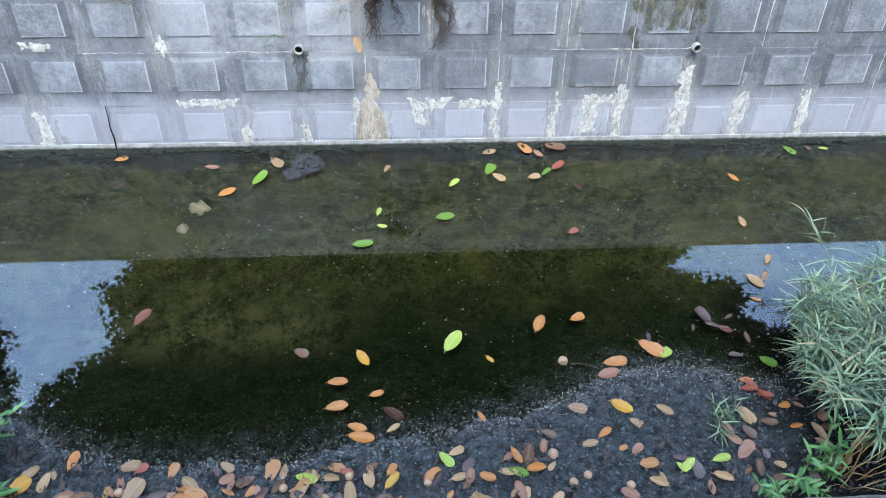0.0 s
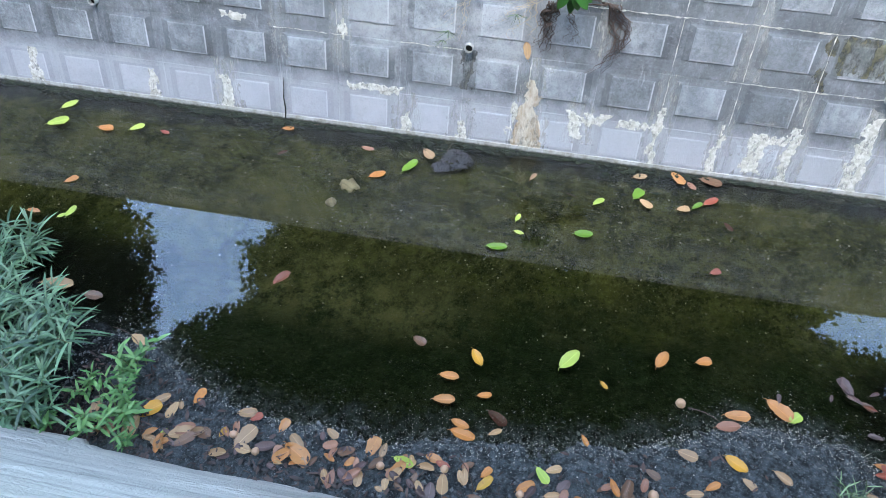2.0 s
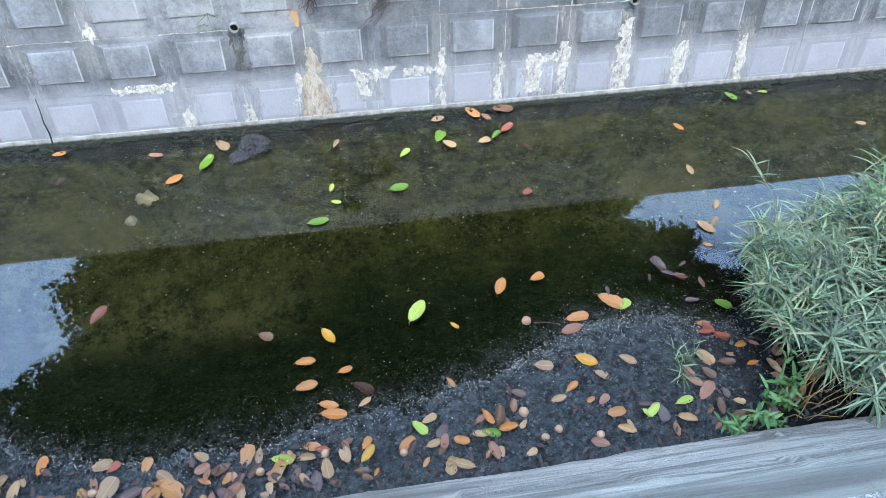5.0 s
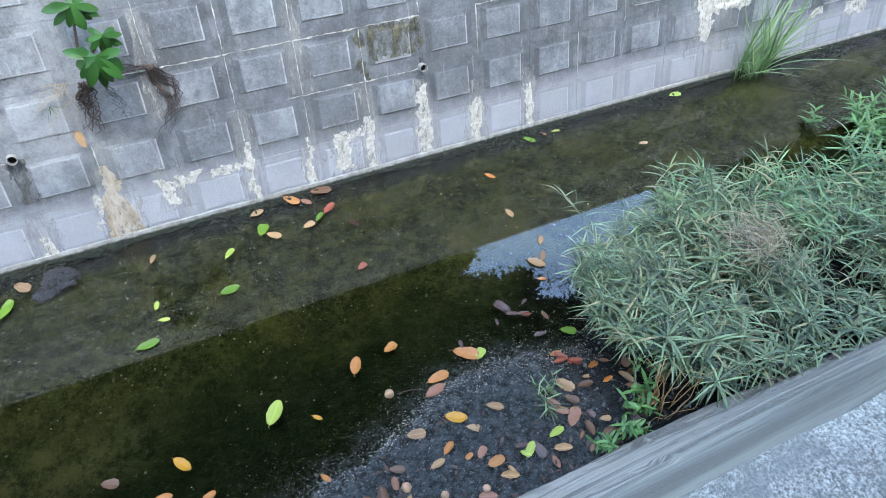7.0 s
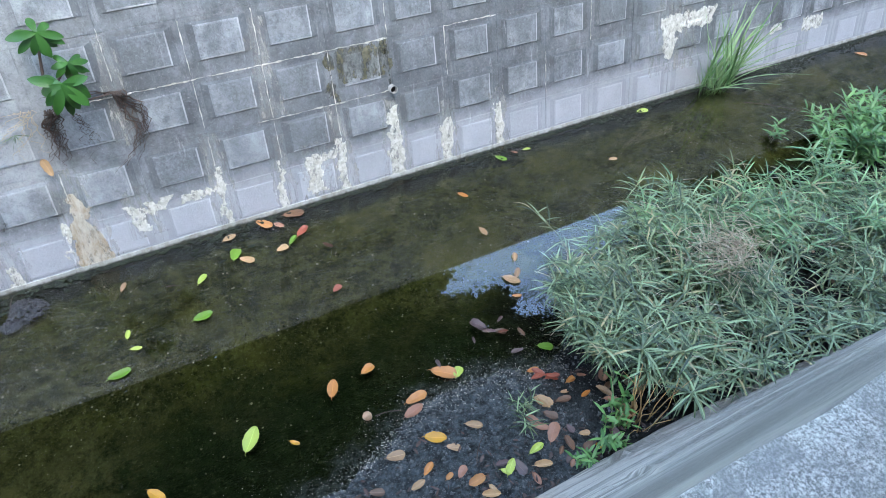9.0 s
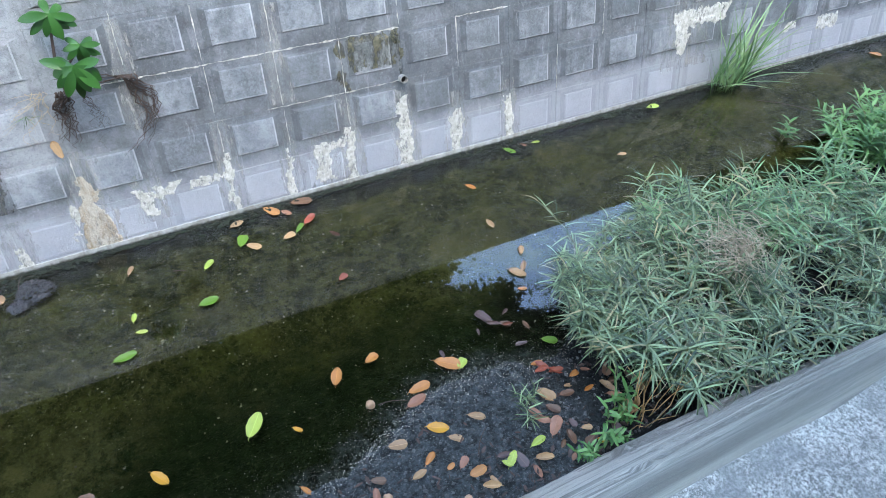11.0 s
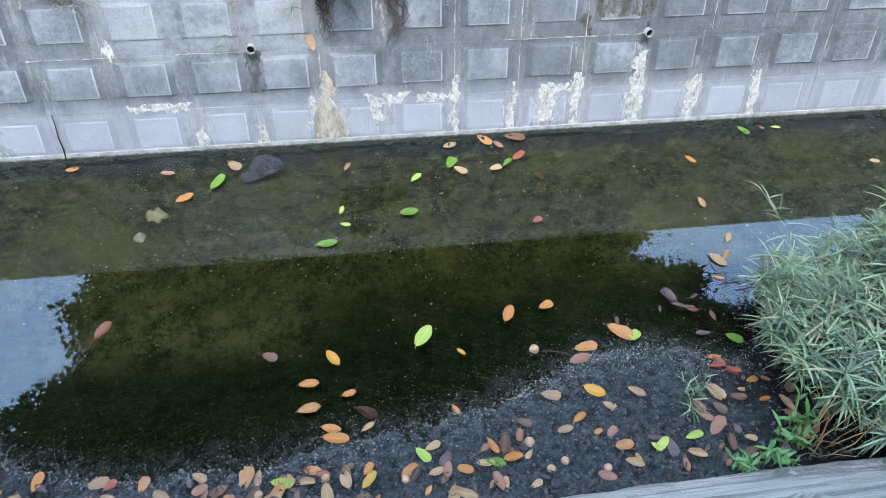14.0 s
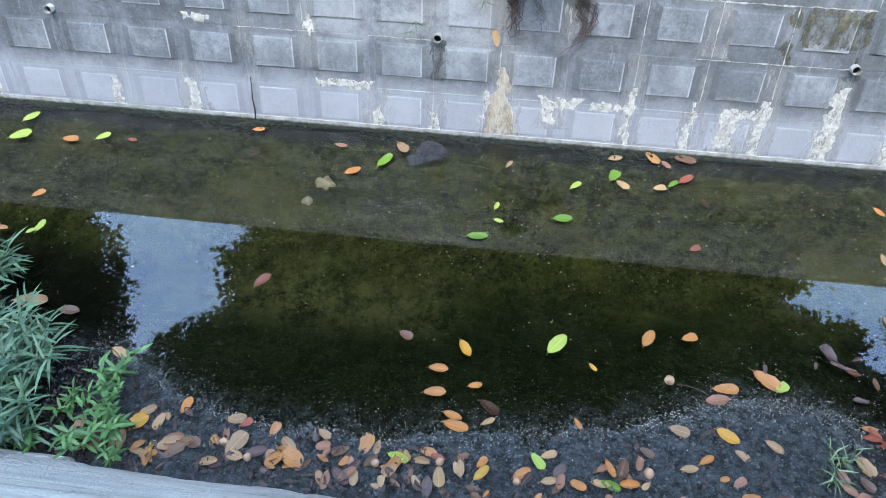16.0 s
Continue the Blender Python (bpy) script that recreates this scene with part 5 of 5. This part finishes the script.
for a in ((0.62, 0.36, 0.16, -20), (-1.5, 1.98, 0.7, 2), (-0.12, 1.66, 0.08, -30), (-0.92, 1.9, 0.14, 80), (-0.45, -0.16, 0.18, -60), (0.9, -0.05, 0.2, 50), (-1.9, -0.1, 0.15, 30), (1.5, -0.1, 0.2, 15), (-2.3, 0.22, 0.22, -25), (4.7, 1.4, 0.7, -50)):
    stick(*a)

# small black seeds that lie in loose rows
SEED = leaf_material("black_seed", (0.010, 0.010, 0.011), (0.022, 0.020, 0.020), (0.03, 0.03, 0.03), 0.3)
for k, (x0, y0, n) in enumerate(((-1.86, -0.05, 7), (-0.98, -0.04, 9), (-1.72, 0.03, 4), (-0.35, -0.02, 4), (1.05, -0.1, 4))):
    for j in range(n):
        x, y = x0 + rng.gauss(0, 0.05), y0 + rng.gauss(0, 0.025)
        lump("seed", "small round black seed on the wet mud", "seed", x, y, max(bed_height(x, y), 0) + 0.005, rng.uniform(0.007, 0.010), SEED, 0.85, k + j, 0.1, "seeds on the mud")

# grit on the mud and pale specks on the water
GRAIN = leaf_material("bed_grain", (0.03, 0.03, 0.02), (0.30, 0.28, 0.21), (0.1, 0.1, 0.07), 0.7, True)
s = Soup()
for _ in range(6000):
    x, y = rng.uniform(-4.5, 6.0), rng.uniform(0.5, 1.95) if rng.random() < 0.35 else rng.uniform(0.95, 1.95)
    h, r = bed_height(x, y), 0.002 + 0.006 * rng.random() ** 4
    a = rng.uniform(0, 6.28)
    s.add([(x + r * math.cos(a + q) * rng.uniform(0.6, 1.3), y + r * math.sin(a + q) * rng.uniform(0.6, 1.3), h + 0.0015) for q in (0, 1.26, 2.5, 3.8, 5)] + [(x, y, h + 0.6 * r)], [(0, 1, 5), (1, 2, 5), (2, 3, 5), (3, 4, 5), (4, 0, 5)])
tagged(new("bed_grains", s.mesh("bed_grains", [GRAIN], False)), "pale and dark grains on the stream bed", "grit", kind="stuff")

s = Soup()
OCTA = ((1, 0, 0), (-1, 0, 0), (0, 1, 0), (0, -1, 0), (0, 0, 1), (0, 0, -1))
OCTF = ((0, 2, 4), (2, 1, 4), (1, 3, 4), (3, 0, 4), (2, 0, 5), (1, 2, 5), (3, 1, 5), (0, 3, 5))
for _ in range(17000):
    x = rng.uniform(-2.6, 1.9)
    y = rng.uniform(-0.34, 0.42)
    h = bed_height(x, y)
    if h > -0.01:
        r = 0.002 + 0.011 * rng.random() ** 5
        s.add([(x + p[0] * r * rng.uniform(0.7, 1.3), y + p[1] * r * rng.uniform(0.7, 1.3), h + p[2] * r * 0.7) for p in OCTA], OCTF)
tagged(new("grit", s.mesh("grit", [GRIT], False)), "fine dark grit strewn over the mud", "grit", kind="stuff")

s = Soup()
for _ in range(5200):
    x = rng.uniform(-5, 7)
    y = 1.990 - abs(rng.gauss(0, 1)) * (0.014 + 0.13 * max(0.0, noise.fractal(Vector((x * 1.6, 0, 0)), 0.8, 2, 4) + 0.12))
    r = 0.004 + 0.014 * rng.random() ** 2
    s.add([(x + p[0] * r * rng.uniform(0.7, 2.2), y + p[1] * r * rng.uniform(0.5, 1.2), 0.002 + p[2] * r * 0.35) for p in OCTA], OCTF)
SCUM = leaf_material("black_scum", (0.003, 0.004, 0.003), (0.018, 0.026, 0.012), (0.01, 0.01, 0.01), 0.9, True)
tagged(new("scum", s.mesh("scum", [SCUM], False)), "black algae scum along the wall's foot", "scum", kind="stuff")

s = Soup()
for _ in range(8200):
    x = rng.uniform(-4.5, 5.0)
    if rng.random() < 0.78:
        x = rng.uniform(-2.4, 1.7)
        y = float(np.interp(x, SHORE_X, SHORE_Y)) + abs(rng.gauss(0, 0.13)) - 0.04
    else:
        y = rng.uniform(0.1, 1.95)
        if noise.noise(Vector((x * 2.2, y * 2.2, 9))) < 0.05:
            continue
    h = max(bed_height(x, y) + 0.003, 0.0015)
    r = 0.0007 + 0.0024 * rng.random() ** 5
    a = rng.uniform(0, 6)
    s.add([(x + r * math.cos(a + q), y + r * rng.uniform(0.6, 1) * math.sin(a + q), h) for q in (0, 1.3, 2.5, 3.8, 5)], [(0, 1, 2, 3, 4)])
tagged(new("floating_specks", s.mesh("floating_specks", [SPECK], False)), "pale specks of pollen drifting on the water", "debris", kind="stuff")

# shoreline grit, its glints painted as pale grains
s = Soup()
for _ in range(2300):
    x = rng.uniform(0.35, 1.6) if rng.random() < 0.5 else rng.uniform(-2.3, 0.4)
    y = float(np.interp(x, SHORE_X, SHORE_Y)) - abs(rng.gauss(0, 0.07)) + 0.02
    r = 0.001 + 0.0028 * rng.random() ** 3
    h = bed_height(x, y)
    if h > -0.008:
        s.add([(x + p[0] * r * rng.uniform(0.7, 1.5), y + p[1] * r * rng.uniform(0.7, 1.5), max(h, 0) + 0.002 + p[2] * r * 0.7) for p in OCTA], OCTF)
tagged(new("shore_grit", s.mesh("shore_grit", [SPECK], False)), "pale grains that paint the glints of wet shoreline grit", "grit", kind="stuff")

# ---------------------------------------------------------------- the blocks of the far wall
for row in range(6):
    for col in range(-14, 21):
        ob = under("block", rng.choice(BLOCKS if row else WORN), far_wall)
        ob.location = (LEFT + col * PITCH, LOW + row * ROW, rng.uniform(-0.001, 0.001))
